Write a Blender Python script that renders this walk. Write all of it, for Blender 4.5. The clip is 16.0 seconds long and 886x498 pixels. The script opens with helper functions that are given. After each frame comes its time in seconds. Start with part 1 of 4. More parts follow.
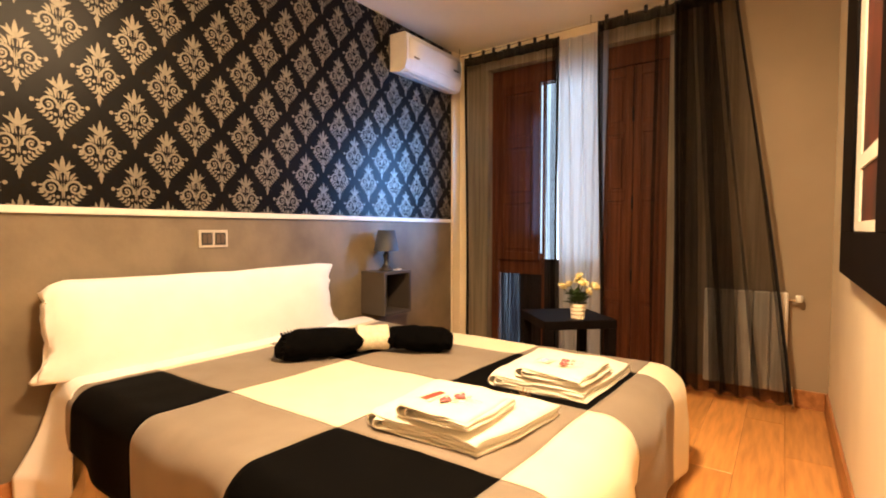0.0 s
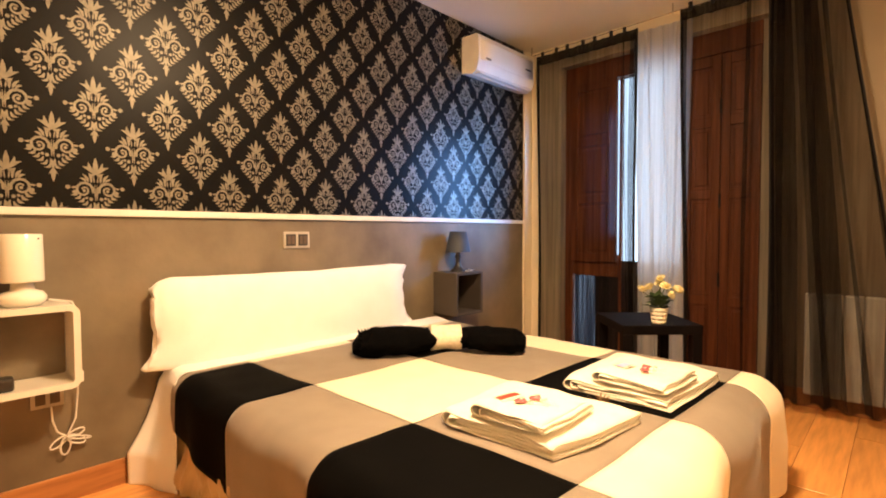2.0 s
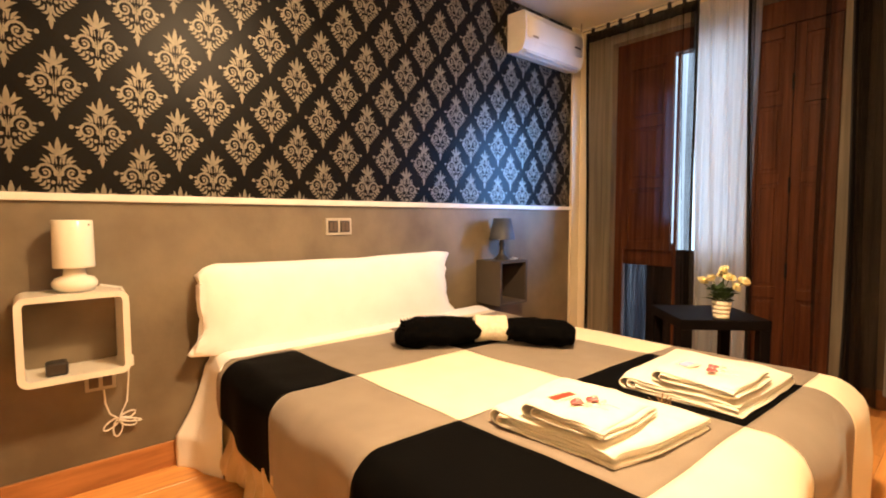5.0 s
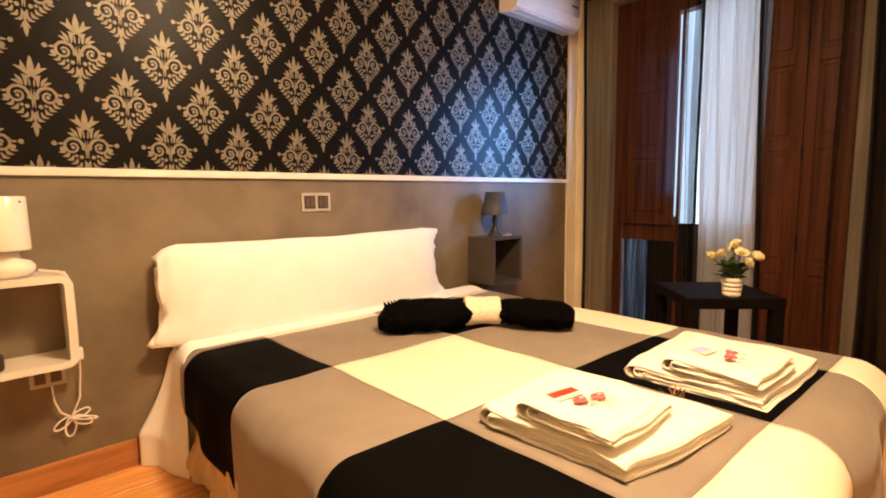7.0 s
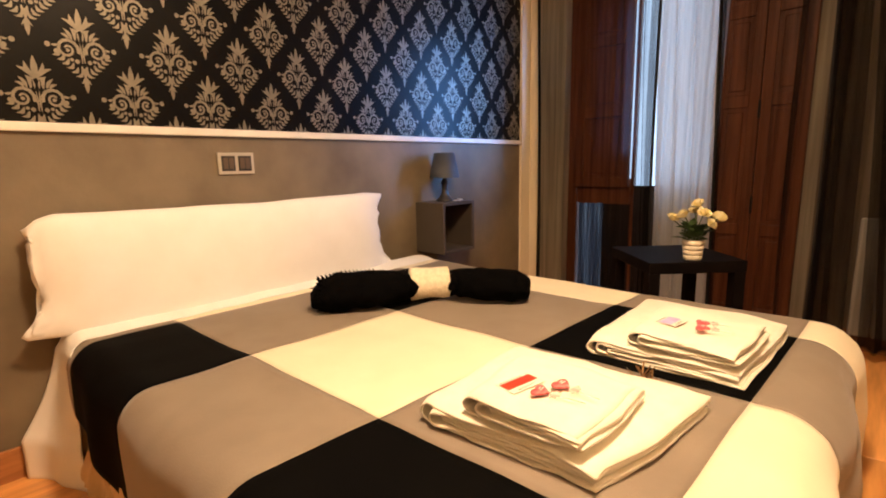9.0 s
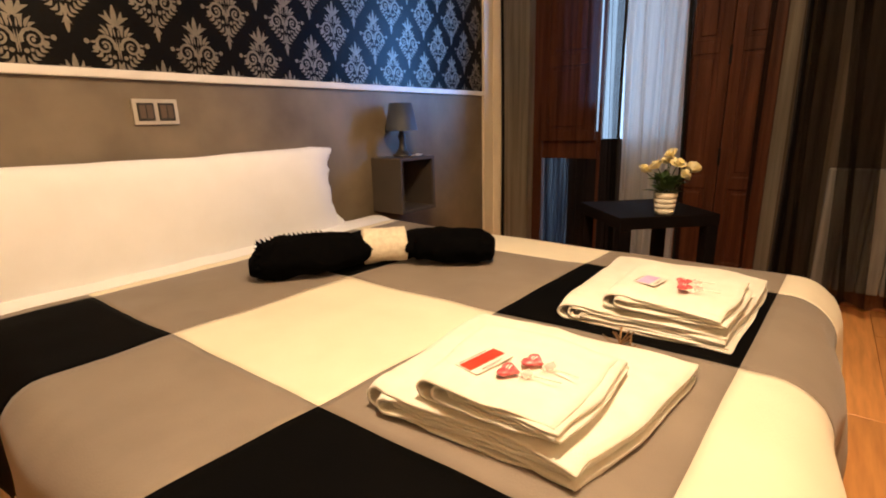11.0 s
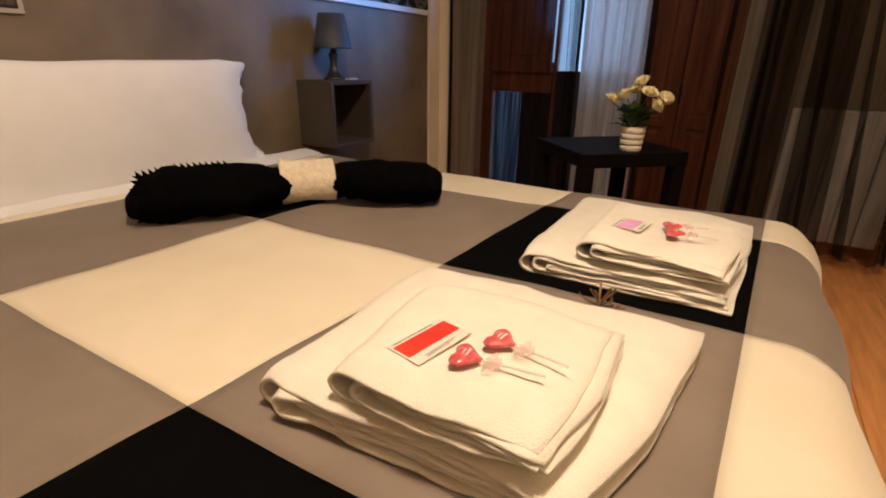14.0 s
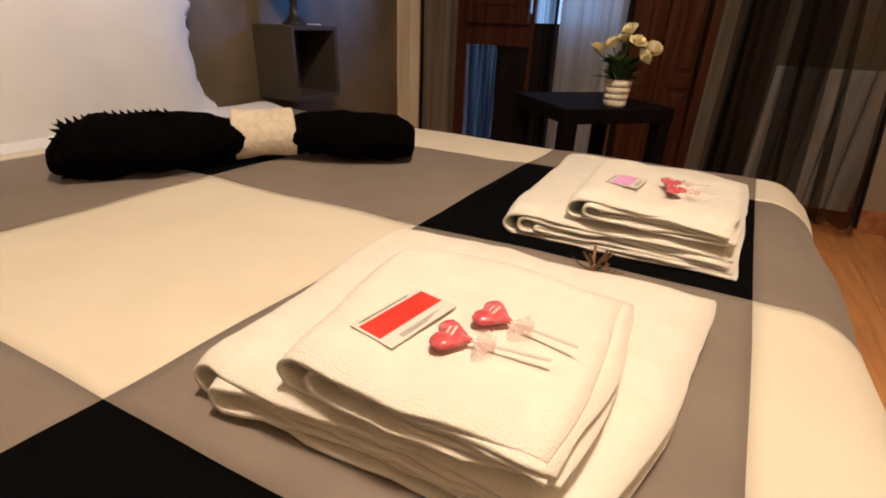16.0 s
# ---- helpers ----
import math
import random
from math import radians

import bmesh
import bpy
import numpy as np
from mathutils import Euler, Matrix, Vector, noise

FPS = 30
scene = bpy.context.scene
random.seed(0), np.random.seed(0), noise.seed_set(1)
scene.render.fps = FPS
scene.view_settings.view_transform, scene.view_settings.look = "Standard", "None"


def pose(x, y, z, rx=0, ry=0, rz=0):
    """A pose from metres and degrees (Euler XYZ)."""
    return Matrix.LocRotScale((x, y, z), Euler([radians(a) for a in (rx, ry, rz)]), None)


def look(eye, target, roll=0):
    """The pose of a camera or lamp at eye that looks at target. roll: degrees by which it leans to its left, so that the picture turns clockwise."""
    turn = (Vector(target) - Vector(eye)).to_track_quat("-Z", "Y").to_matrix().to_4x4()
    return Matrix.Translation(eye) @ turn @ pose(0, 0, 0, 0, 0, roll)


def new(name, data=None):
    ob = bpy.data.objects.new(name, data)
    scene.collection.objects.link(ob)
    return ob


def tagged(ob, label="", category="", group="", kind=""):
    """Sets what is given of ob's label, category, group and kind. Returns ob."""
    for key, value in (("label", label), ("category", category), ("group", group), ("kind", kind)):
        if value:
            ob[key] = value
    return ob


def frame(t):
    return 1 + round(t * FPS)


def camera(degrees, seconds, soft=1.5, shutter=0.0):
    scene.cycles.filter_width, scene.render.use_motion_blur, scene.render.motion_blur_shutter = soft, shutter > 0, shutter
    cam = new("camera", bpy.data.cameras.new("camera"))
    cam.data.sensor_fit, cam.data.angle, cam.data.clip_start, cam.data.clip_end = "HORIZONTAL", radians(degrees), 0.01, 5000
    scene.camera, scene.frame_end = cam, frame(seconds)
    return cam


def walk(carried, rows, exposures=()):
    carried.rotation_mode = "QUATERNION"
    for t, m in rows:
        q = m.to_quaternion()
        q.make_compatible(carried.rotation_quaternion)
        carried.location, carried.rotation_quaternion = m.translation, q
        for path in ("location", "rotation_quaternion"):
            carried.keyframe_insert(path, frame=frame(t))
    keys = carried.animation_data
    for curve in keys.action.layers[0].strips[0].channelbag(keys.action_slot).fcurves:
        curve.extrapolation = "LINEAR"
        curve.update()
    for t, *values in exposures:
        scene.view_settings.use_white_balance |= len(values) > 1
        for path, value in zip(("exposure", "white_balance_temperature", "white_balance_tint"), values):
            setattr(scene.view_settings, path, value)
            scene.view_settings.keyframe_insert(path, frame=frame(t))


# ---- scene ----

# ---- camera and walk ----
cam = camera(85.4, 16.0, soft=1.9)
PATH = [
    (0.0, 2.445, -1.292, 1.095, 35.45, -2.26, -0.07),
    (0.5, 2.440, -1.292, 1.087, 37.09, -1.92, -0.10),
    (1.0, 2.443, -1.292, 1.086, 38.70, -1.88, -0.01),
    (1.5, 2.436, -1.296, 1.083, 40.65, -1.87, -0.09),
    (2.0, 2.437, -1.306, 1.089, 43.74, -2.02, 0.19),
    (2.5, 2.427, -1.325, 1.094, 46.27, -2.13, 0.01),
    (3.0, 2.415, -1.338, 1.099, 47.32, -2.43, -0.08),
    (3.5, 2.409, -1.353, 1.102, 48.12, -2.69, -0.12),
    (4.0, 2.395, -1.335, 1.100, 48.45, -2.93, -0.25),
    (6.5, 2.256, -1.132, 1.074, 48.05, -5.61, 0.78),
    (7.0, 2.222, -1.096, 1.069, 47.81, -6.28, 0.79),
    (7.5, 2.198, -1.059, 1.062, 46.56, -6.61, 0.86),
    (8.0, 2.164, -1.011, 1.052, 45.08, -7.23, 0.94),
    (8.5, 2.125, -0.957, 1.040, 43.68, -8.55, 0.92),
    (9.0, 2.089, -0.899, 1.026, 42.55, -10.02, 1.22),
    (9.5, 2.069, -0.862, 1.015, 41.21, -11.65, 1.32),
    (12.0, 1.933, -0.660, 0.943, 36.76, -16.68, 1.56),
    (12.5, 1.902, -0.616, 0.923, 35.77, -18.14, 1.31),
    (13.0, 1.879, -0.592, 0.910, 34.87, -19.43, 0.76),
    (13.5, 1.867, -0.566, 0.899, 33.11, -20.41, -0.07),
    (14.0, 1.852, -0.538, 0.890, 31.43, -21.26, -0.86),
    (14.5, 1.833, -0.515, 0.880, 30.19, -22.00, -1.59),
    (15.0, 1.820, -0.500, 0.875, 29.30, -23.08, -1.94),
    (15.5, 1.807, -0.479, 0.859, 28.35, -24.39, -2.41),
    (16.0, 1.795, -0.457, 0.840, 27.54, -25.35, -2.24),
]
walk(cam, [(t, pose(x, y, z, 90 + pitch, 0, yaw) @ pose(0, 0, 0, 0, 0, -roll)) for t, x, y, z, yaw, pitch, roll in PATH],
     [(0.0, 0.36, 6500, 11), (4.0, 0.30, 6500, 11), (7.0, 0.08, 6450, 13), (8.0, -0.25, 6350, 17), (9.0, -0.24, 6200, 14), (12.0, -0.62, 5600, 10), (13.5, -0.95, 5300, 11), (14.5, -0.98, 5050, 11), (15.0, -0.95, 4950, 11), (16.0, -0.92, 4900, 11)])

# ---- world and lights ----
world = bpy.data.worlds.new("sky")
scene.world = world
world.use_nodes = True
wn = world.node_tree.nodes
sky = wn.new("ShaderNodeTexSky")
sky.sky_type, sky.sun_disc, sky.sun_elevation, sky.sun_rotation = "NISHITA", False, radians(35), radians(150)
wn["Background"].inputs["Strength"].default_value = 0.12
world.node_tree.links.new(sky.outputs["Color"], wn["Background"].inputs["Color"])


def area_light(name, m, sx, sy, watts, colour):
    d = bpy.data.lights.new(name, "AREA")
    d.shape, d.size, d.size_y, d.energy, d.color = "RECTANGLE", sx, sy, watts, colour
    ob = new(name, d)
    ob.matrix_world = m
    return ob


LAMP = (1.85, -0.20, 2.52)
lamp_data = bpy.data.lights.new("ceiling_lamp_light", "AREA")
lamp_data.shape, lamp_data.size, lamp_data.energy, lamp_data.color = "DISK", 0.30, 90.0, (1.0, 0.665, 0.36)
lamp_ob = new("ceiling_lamp_light", lamp_data)
lamp_ob.matrix_world = look((LAMP[0], LAMP[1], LAMP[2] + 0.03), (LAMP[0], LAMP[1], 0.0))
glow = bpy.data.lights.new("ceiling_lamp_glow", "POINT")
glow.energy, glow.color, glow.shadow_soft_size = 36.0, (1.0, 0.68, 0.38), 0.10
new("ceiling_lamp_glow", glow).location = (LAMP[0], LAMP[1], LAMP[2] - 0.13)
day = area_light("window_daylight", look((0.900, 2.315, 1.52), (0.0, 1.50, 1.58)), 0.05, 0.9, 23.0, (0.15, 0.42, 1.0))
day.data.spread = radians(88)

# ---- materials ----
def material(name, colour, rough=0.6, metal=0.0, second=None, scale=6.0, detail=6.0, bump=0.0, bump_scale=60.0,
             stretch=(1, 1, 1), sheen=0.0, spec=0.5, island=0.0, transmission=0.0, coords="Object"):
    """A principled material whose colour drifts to a second colour at one scale, with a fine relief at another."""
    m = bpy.data.materials.new(name)
    m.use_nodes = True
    nt = m.node_tree
    b = nt.nodes["Principled BSDF"]
    b.inputs["Roughness"].default_value, b.inputs["Metallic"].default_value = rough, metal
    b.inputs["Specular IOR Level"].default_value = spec
    b.inputs["Sheen Weight"].default_value = sheen
    b.inputs["Transmission Weight"].default_value = transmission
    tc = nt.nodes.new("ShaderNodeTexCoord")
    mp = nt.nodes.new("ShaderNodeMapping")
    mp.inputs["Scale"].default_value = stretch
    nt.links.new(tc.outputs[coords], mp.inputs["Vector"])
    n1 = nt.nodes.new("ShaderNodeTexNoise")
    n1.inputs["Scale"].default_value, n1.inputs["Detail"].default_value = scale, detail
    nt.links.new(mp.outputs["Vector"], n1.inputs["Vector"])
    ramp = nt.nodes.new("ShaderNodeMapRange")
    ramp.inputs["From Min"].default_value, ramp.inputs["From Max"].default_value = 0.32, 0.68
    nt.links.new(n1.outputs["Fac"], ramp.inputs["Value"])
    mix = nt.nodes.new("ShaderNodeMix")
    mix.data_type = "RGBA"
    mix.inputs["A"].default_value = (*colour, 1)
    mix.inputs["B"].default_value = (*(second or [c * 0.9 for c in colour]), 1)
    nt.links.new(ramp.outputs["Result"], mix.inputs["Factor"])
    out = mix.outputs["Result"]
    if island:
        info = nt.nodes.new("ShaderNodeObjectInfo")
        hsv = nt.nodes.new("ShaderNodeHueSaturation")
        mr = nt.nodes.new("ShaderNodeMapRange")
        mr.inputs["To Min"].default_value, mr.inputs["To Max"].default_value = 1 - island, 1 + island
        nt.links.new(info.outputs["Random"], mr.inputs["Value"])
        nt.links.new(mr.outputs["Result"], hsv.inputs["Value"])
        nt.links.new(out, hsv.inputs["Color"])
        out = hsv.outputs["Color"]
    nt.links.new(out, b.inputs["Base Color"])
    if bump:
        n2 = nt.nodes.new("ShaderNodeTexNoise")
        n2.inputs["Scale"].default_value, n2.inputs["Detail"].default_value = bump_scale, 4
        nt.links.new(mp.outputs["Vector"], n2.inputs["Vector"])
        bp = nt.nodes.new("ShaderNodeBump")
        bp.inputs["Strength"].default_value, bp.inputs["Distance"].default_value = bump, 0.004
        nt.links.new(n2.outputs["Fac"], bp.inputs["Height"])
        nt.links.new(bp.outputs["Normal"], b.inputs["Normal"])
    return m


def sheer(name, colour, clear, stripe, through_light=0.35):
    """Thin see-through cloth: part clear, part cloth, thicker along its threads."""
    m = bpy.data.materials.new(name)
    m.use_nodes = True
    nt = m.node_tree
    b = nt.nodes["Principled BSDF"]
    b.inputs["Base Color"].default_value, b.inputs["Roughness"].default_value = (*colour, 1), 0.9
    b.inputs["Specular IOR Level"].default_value = 0.1
    tr = nt.nodes.new("ShaderNodeBsdfTransparent")
    mix = nt.nodes.new("ShaderNodeMixShader")
    tc = nt.nodes.new("ShaderNodeTexCoord")
    mp = nt.nodes.new("ShaderNodeMapping")
    mp.inputs["Scale"].default_value = (stripe, 1, 0.4)
    no = nt.nodes.new("ShaderNodeTexNoise")
    no.inputs["Scale"].default_value, no.inputs["Detail"].default_value = 3.0, 4
    mr = nt.nodes.new("ShaderNodeMapRange")
    mr.inputs["From Min"].default_value, mr.inputs["From Max"].default_value = 0.3, 0.7
    mr.inputs["To Min"].default_value, mr.inputs["To Max"].default_value = 1 - clear - 0.12, 1 - clear + 0.12
    nt.links.new(tc.outputs["Object"], mp.inputs["Vector"])
    nt.links.new(mp.outputs["Vector"], no.inputs["Vector"])
    nt.links.new(no.outputs["Fac"], mr.inputs["Value"])
    nt.links.new(mr.outputs["Result"], mix.inputs["Fac"])
    nt.links.new(tr.outputs[0], mix.inputs[1])
    thru = nt.nodes.new("ShaderNodeBsdfTranslucent")
    thru.inputs["Color"].default_value = (*colour, 1)
    both = nt.nodes.new("ShaderNodeMixShader")
    both.inputs["Fac"].default_value = through_light
    nt.links.new(b.outputs[0], both.inputs[1])
    nt.links.new(thru.outputs[0], both.inputs[2])
    nt.links.new(both.outputs[0], mix.inputs[2])
    nt.links.new(mix.outputs[0], nt.nodes["Material Output"].inputs["Surface"])
    return m


def glowing(name, colour, strength):
    m = bpy.data.materials.new(name)
    m.use_nodes = True
    b = m.node_tree.nodes["Principled BSDF"]
    b.inputs["Base Color"].default_value = (*colour, 1)
    b.inputs["Emission Color"].default_value, b.inputs["Emission Strength"].default_value = (*colour, 1), strength
    return m


PAPER = material("black_wallpaper", (0.0034, 0.003, 0.003), 0.32, second=(0.0055, 0.005, 0.005), scale=3, bump=0.12, bump_scale=300, spec=0.09)
PRINT = material("champagne_print", (0.208, 0.183, 0.138), 0.42, 0.25, second=(0.155, 0.134, 0.098), scale=40, bump=0.15, bump_scale=500)
STUCCO = material("grey_stucco", (0.216, 0.171, 0.110), 0.6, second=(0.114, 0.087, 0.054), scale=2.8, detail=9, bump=0.25, bump_scale=35)
CREAM = material("cream_wall_paint", (0.80, 0.71, 0.53), 0.75, second=(0.70, 0.61, 0.45), scale=1.8, bump=0.1, bump_scale=140)
TAUPE = material("taupe_wall", (0.33, 0.26, 0.18), 0.75, second=(0.28, 0.22, 0.15), scale=1.8, bump=0.1, bump_scale=140)
CEIL = material("ceiling_paint", (0.84, 0.80, 0.71), 0.8, second=(0.79, 0.75, 0.66), scale=1.5, bump=0.08, bump_scale=120)
WHITE = material("white_paint", (0.76, 0.73, 0.67), 0.45, second=(0.68, 0.65, 0.58), scale=9, bump=0.06)
PLANK = material("oak_laminate", (0.82, 0.40, 0.12), 0.30, second=(0.58, 0.26, 0.074), scale=5, detail=8, bump=0.08, bump_scale=40, stretch=(7, 0.7, 7), island=0.16)
SKIRT = material("skirting_wood", (0.48, 0.21, 0.07), 0.4, second=(0.30, 0.12, 0.038), scale=6, stretch=(6, 0.6, 6), bump=0.05)
MAHOG = material("red_brown_joinery", (0.34, 0.105, 0.034), 0.42, second=(0.21, 0.058, 0.019), scale=3, detail=8, stretch=(9, 9, 0.7), bump=0.1)
COTTON = material("white_cotton", (0.85, 0.85, 0.84), 0.85, second=(0.81, 0.81, 0.79), scale=8, bump=0.08, bump_scale=600, sheen=0.2)
TOWEL = material("ecru_terry", (0.88, 0.84, 0.73), 0.95, second=(0.83, 0.78, 0.66), scale=25, bump=0.5, bump_scale=480, sheen=0.4)
Q_CREAM = material("quilt_cream", (0.78, 0.71, 0.55), 0.85, second=(0.73, 0.66, 0.50), scale=7, bump=0.2, bump_scale=260, sheen=0.15)
Q_TAUPE = material("quilt_taupe", (0.235, 0.190, 0.148), 0.85, second=(0.20, 0.160, 0.124), scale=7, bump=0.2, bump_scale=260, sheen=0.15)
Q_BLACK = material("quilt_black", (0.0010, 0.0009, 0.0010), 0.85, second=(0.0016, 0.0015, 0.0015), scale=7, bump=0.2, bump_scale=260, spec=0.06)
SATIN = material("gold_satin", (0.60, 0.47, 0.29), 0.30, second=(0.44, 0.33, 0.18), scale=12, bump=0.9, bump_scale=26)
KNIT = material("black_knit", (0.0009, 0.0008, 0.0009), 0.95, second=(0.0022, 0.0020, 0.0020), scale=30, bump=0.8, bump_scale=160, spec=0.04)
LACE = material("cream_lace", (0.76, 0.69, 0.54), 0.9, second=(0.64, 0.56, 0.42), scale=60, bump=0.8, bump_scale=120)
LACQUER = material("black_brown_lacquer", (0.004, 0.003, 0.003), 0.5, second=(0.007, 0.005, 0.005), scale=5, bump=0.04, spec=0.03)
GREYBOX = material("grey_melamine", (0.072, 0.058, 0.045), 0.55, second=(0.058, 0.047, 0.036), scale=5, bump=0.05)
WHITEBOX = material("white_lacquer", (0.76, 0.71, 0.62), 0.35, second=(0.70, 0.65, 0.56), scale=6, bump=0.04)
PLASTIC = material("white_plastic", (0.74, 0.72, 0.67), 0.35, second=(0.70, 0.68, 0.62), scale=6)
PLATE = material("grey_beige_plastic", (0.46, 0.42, 0.35), 0.4, second=(0.41, 0.375, 0.31), scale=8)
DARKPL = material("dark_plastic", (0.02, 0.018, 0.016), 0.35, second=(0.03, 0.026, 0.022), scale=12)
SOCKET = material("socket_brown", (0.10, 0.07, 0.045), 0.5)
GLASSW = material("opal_glass", (0.80, 0.76, 0.66), 0.18, second=(0.77, 0.73, 0.63), scale=4)
SHADEG = material("grey_blue_shade", (0.045, 0.054, 0.078), 0.6, second=(0.037, 0.045, 0.067), scale=14, bump=0.05)
CERAMIC = material("cream_ceramic", (0.74, 0.68, 0.55), 0.3, second=(0.68, 0.62, 0.49), scale=10)
LEAF = material("plant_leaf", (0.035, 0.075, 0.018), 0.5, second=(0.06, 0.11, 0.03), scale=30)
STEM = material("plant_stem", (0.06, 0.10, 0.03), 0.6)
PETAL = material("yellow_petal", (0.80, 0.66, 0.22), 0.6, second=(0.86, 0.82, 0.62), scale=60)
SOIL = material("soil", (0.03, 0.02, 0.014), 0.95, bump=0.6, bump_scale=80)
REDCARD = material("red_print", (0.70, 0.06, 0.02), 0.4, second=(0.55, 0.03, 0.018), scale=20)
WHITECARD = material("white_card", (0.78, 0.74, 0.66), 0.5)
PINKCARD = material("pink_print", (0.80, 0.30, 0.62), 0.35, second=(0.72, 0.52, 0.80), scale=30)
CANDY = material("red_candy", (0.55, 0.045, 0.05), 0.22, second=(0.70, 0.24, 0.25), scale=70)

BRONZE = material("bronze_tinsel", (0.28, 0.16, 0.07), 0.3, 0.7)
LOWDARK = material("dark_door_wood", (0.030, 0.022, 0.024), 0.5, second=(0.018, 0.013, 0.014), scale=6, stretch=(8, 8, 0.8), bump=0.08)
CANVAS = material("dark_canvas", (0.03, 0.018, 0.012), 0.5, second=(0.13, 0.028, 0.012), scale=5, detail=4)
METAL = material("chromed_metal", (0.62, 0.60, 0.56), 0.25, 0.9)
BLACKNET = sheer("black_organza", (0.008, 0.006, 0.005), 0.43, 15)
BLACKDENSE = sheer("black_organza_gathered", (0.008, 0.006, 0.005), 0.44, 13)
WRAP = sheer("clear_wrapper", (0.85, 0.62, 0.58), 0.55, 60)
# shade inside the grey box, put into the colour
INSIDE = material("shaded_box_inside", (0.055, 0.042, 0.032), 0.7, second=(0.045, 0.034, 0.026), scale=6)
BLACKBAND = sheer("black_organza_doubled", (0.008, 0.006, 0.005), 0.13, 20)
BLACKFOLD = sheer("black_organza_fold", (0.008, 0.006, 0.005), 0.42, 9)
BLACKHEM = material("black_hem", (0.008, 0.007, 0.007), 0.9)
WHITENET = sheer("white_voile", (0.66, 0.67, 0.70), 0.03, 30, 0.65)
# white net; the dim blue daylight on it is put into this colour
DIMNET = sheer("dim_lit_white_net", (0.065, 0.072, 0.095), 0.02, 30, 0.5)
PANE = bpy.data.materials.new("window_glass")
PANE.use_nodes = True
PANE.node_tree.nodes["Principled BSDF"].inputs["Transmission Weight"].default_value = 1.0
PANE.node_tree.nodes["Principled BSDF"].inputs["Roughness"].default_value = 0.0
PANE.node_tree.nodes["Principled BSDF"].inputs["IOR"].default_value = 1.1
OUTSIDE = glowing("street_light_outside", (0.58, 0.78, 1.0), 2.2)
BULB = glowing("warm_lamp_glass", (1.0, 0.74, 0.42), 6.0)


# ---- mesh helpers ----
def link_mesh(name, bm, mats, parent=None, smooth=False):
    me = bpy.data.meshes.new(name)
    bmesh.ops.recalc_face_normals(bm, faces=bm.faces)
    bm.to_mesh(me)
    bm.free()
    for m in mats if isinstance(mats, (list, tuple)) else [mats]:
        me.materials.append(m)
    if smooth:
        me.polygons.foreach_set("use_smooth", [True] * len(me.polygons))
    ob = new(name, me)
    ob.parent = parent
    return ob


def part(name, bm, mat, parent, label="", smooth=False):
    return tagged(link_mesh(name, bm, mat, parent, smooth), label)


def thing(name, label, category, at=(0, 0, 0), group="", kind=""):
    ob = new(name)
    ob.empty_display_size = 0.05
    ob.location = at
    return tagged(ob, label, category, group, kind)


def structure(name, bm, mat, label="", category="", smooth=False):
    return tagged(link_mesh(name, bm, mat, None, smooth), label, category, "", "structure")


def box(bm, x0, x1, y0, y1, z0, z1, bevel=0.0, seg=2):
    vs = bmesh.ops.create_cube(bm, size=1)["verts"]
    for v in vs:
        v.co = Vector(((x0 + x1) / 2 + v.co.x * (x1 - x0), (y0 + y1) / 2 + v.co.y * (y1 - y0), (z0 + z1) / 2 + v.co.z * (z1 - z0)))
    if bevel:
        es = list({e for v in vs for e in v.link_edges})
        bmesh.ops.bevel(bm, geom=es, offset=bevel, segments=seg, affect="EDGES", profile=0.5)
    return bm


def boxes(*rows, bevel=0.0):
    bm = bmesh.new()
    for r in rows:
        box(bm, *r, bevel=bevel)
    return bm


def lathe(profile, seg=32, centre=(0, 0, 0), cap=True):
    """A turned body from (radius, height) pairs."""
    bm = bmesh.new()
    rings = []
    for r, z in profile:
        rings.append([bm.verts.new((centre[0] + r * math.cos(2 * math.pi * i / seg), centre[1] + r * math.sin(2 * math.pi * i / seg), centre[2] + z)) for i in range(seg)])
    for a, b in zip(rings, rings[1:]):
        for i in range(seg):
            bm.faces.new((a[i], a[(i + 1) % seg], b[(i + 1) % seg], b[i]))
    if cap:
        bm.faces.new(rings[0][::-1])
        bm.faces.new(rings[-1])
    return bm


def tube(points, radius, seg=8, closed=False):
    """A round cord along points."""
    bm = bmesh.new()
    pts = [Vector(p) for p in points]
    rings = []
    for i, p in enumerate(pts):
        d = (pts[min(i + 1, len(pts) - 1)] - pts[max(i - 1, 0)]).normalized()
        a = d.cross(Vector((0.13, 0.31, 0.94))).normalized()
        b = d.cross(a)
        r = radius(i / (len(pts) - 1)) if callable(radius) else radius
        rings.append([bm.verts.new(p + r * (math.cos(2 * math.pi * k / seg) * a + math.sin(2 * math.pi * k / seg) * b)) for k in range(seg)])
    for r0, r1 in zip(rings, rings[1:]):
        for k in range(seg):
            bm.faces.new((r0[k], r0[(k + 1) % seg], r1[(k + 1) % seg], r1[k]))
    bm.faces.new(rings[0][::-1])
    bm.faces.new(rings[-1])
    return bm


def sheet(fn, nu, nv, thick=0.0):
    """A cloth or panel given by fn(u, v) with u, v from 0 to 1."""
    bm = bmesh.new()
    g = [[bm.verts.new(fn(i / nu, j / nv)) for j in range(nv + 1)] for i in range(nu + 1)]
    for i in range(nu):
        for j in range(nv):
            bm.faces.new((g[i][j], g[i + 1][j], g[i + 1][j + 1], g[i][j + 1]))
    if thick:
        bmesh.ops.recalc_face_normals(bm, faces=bm.faces)
        bmesh.ops.solidify(bm, geom=bm.faces[:], thickness=thick)
    return bm


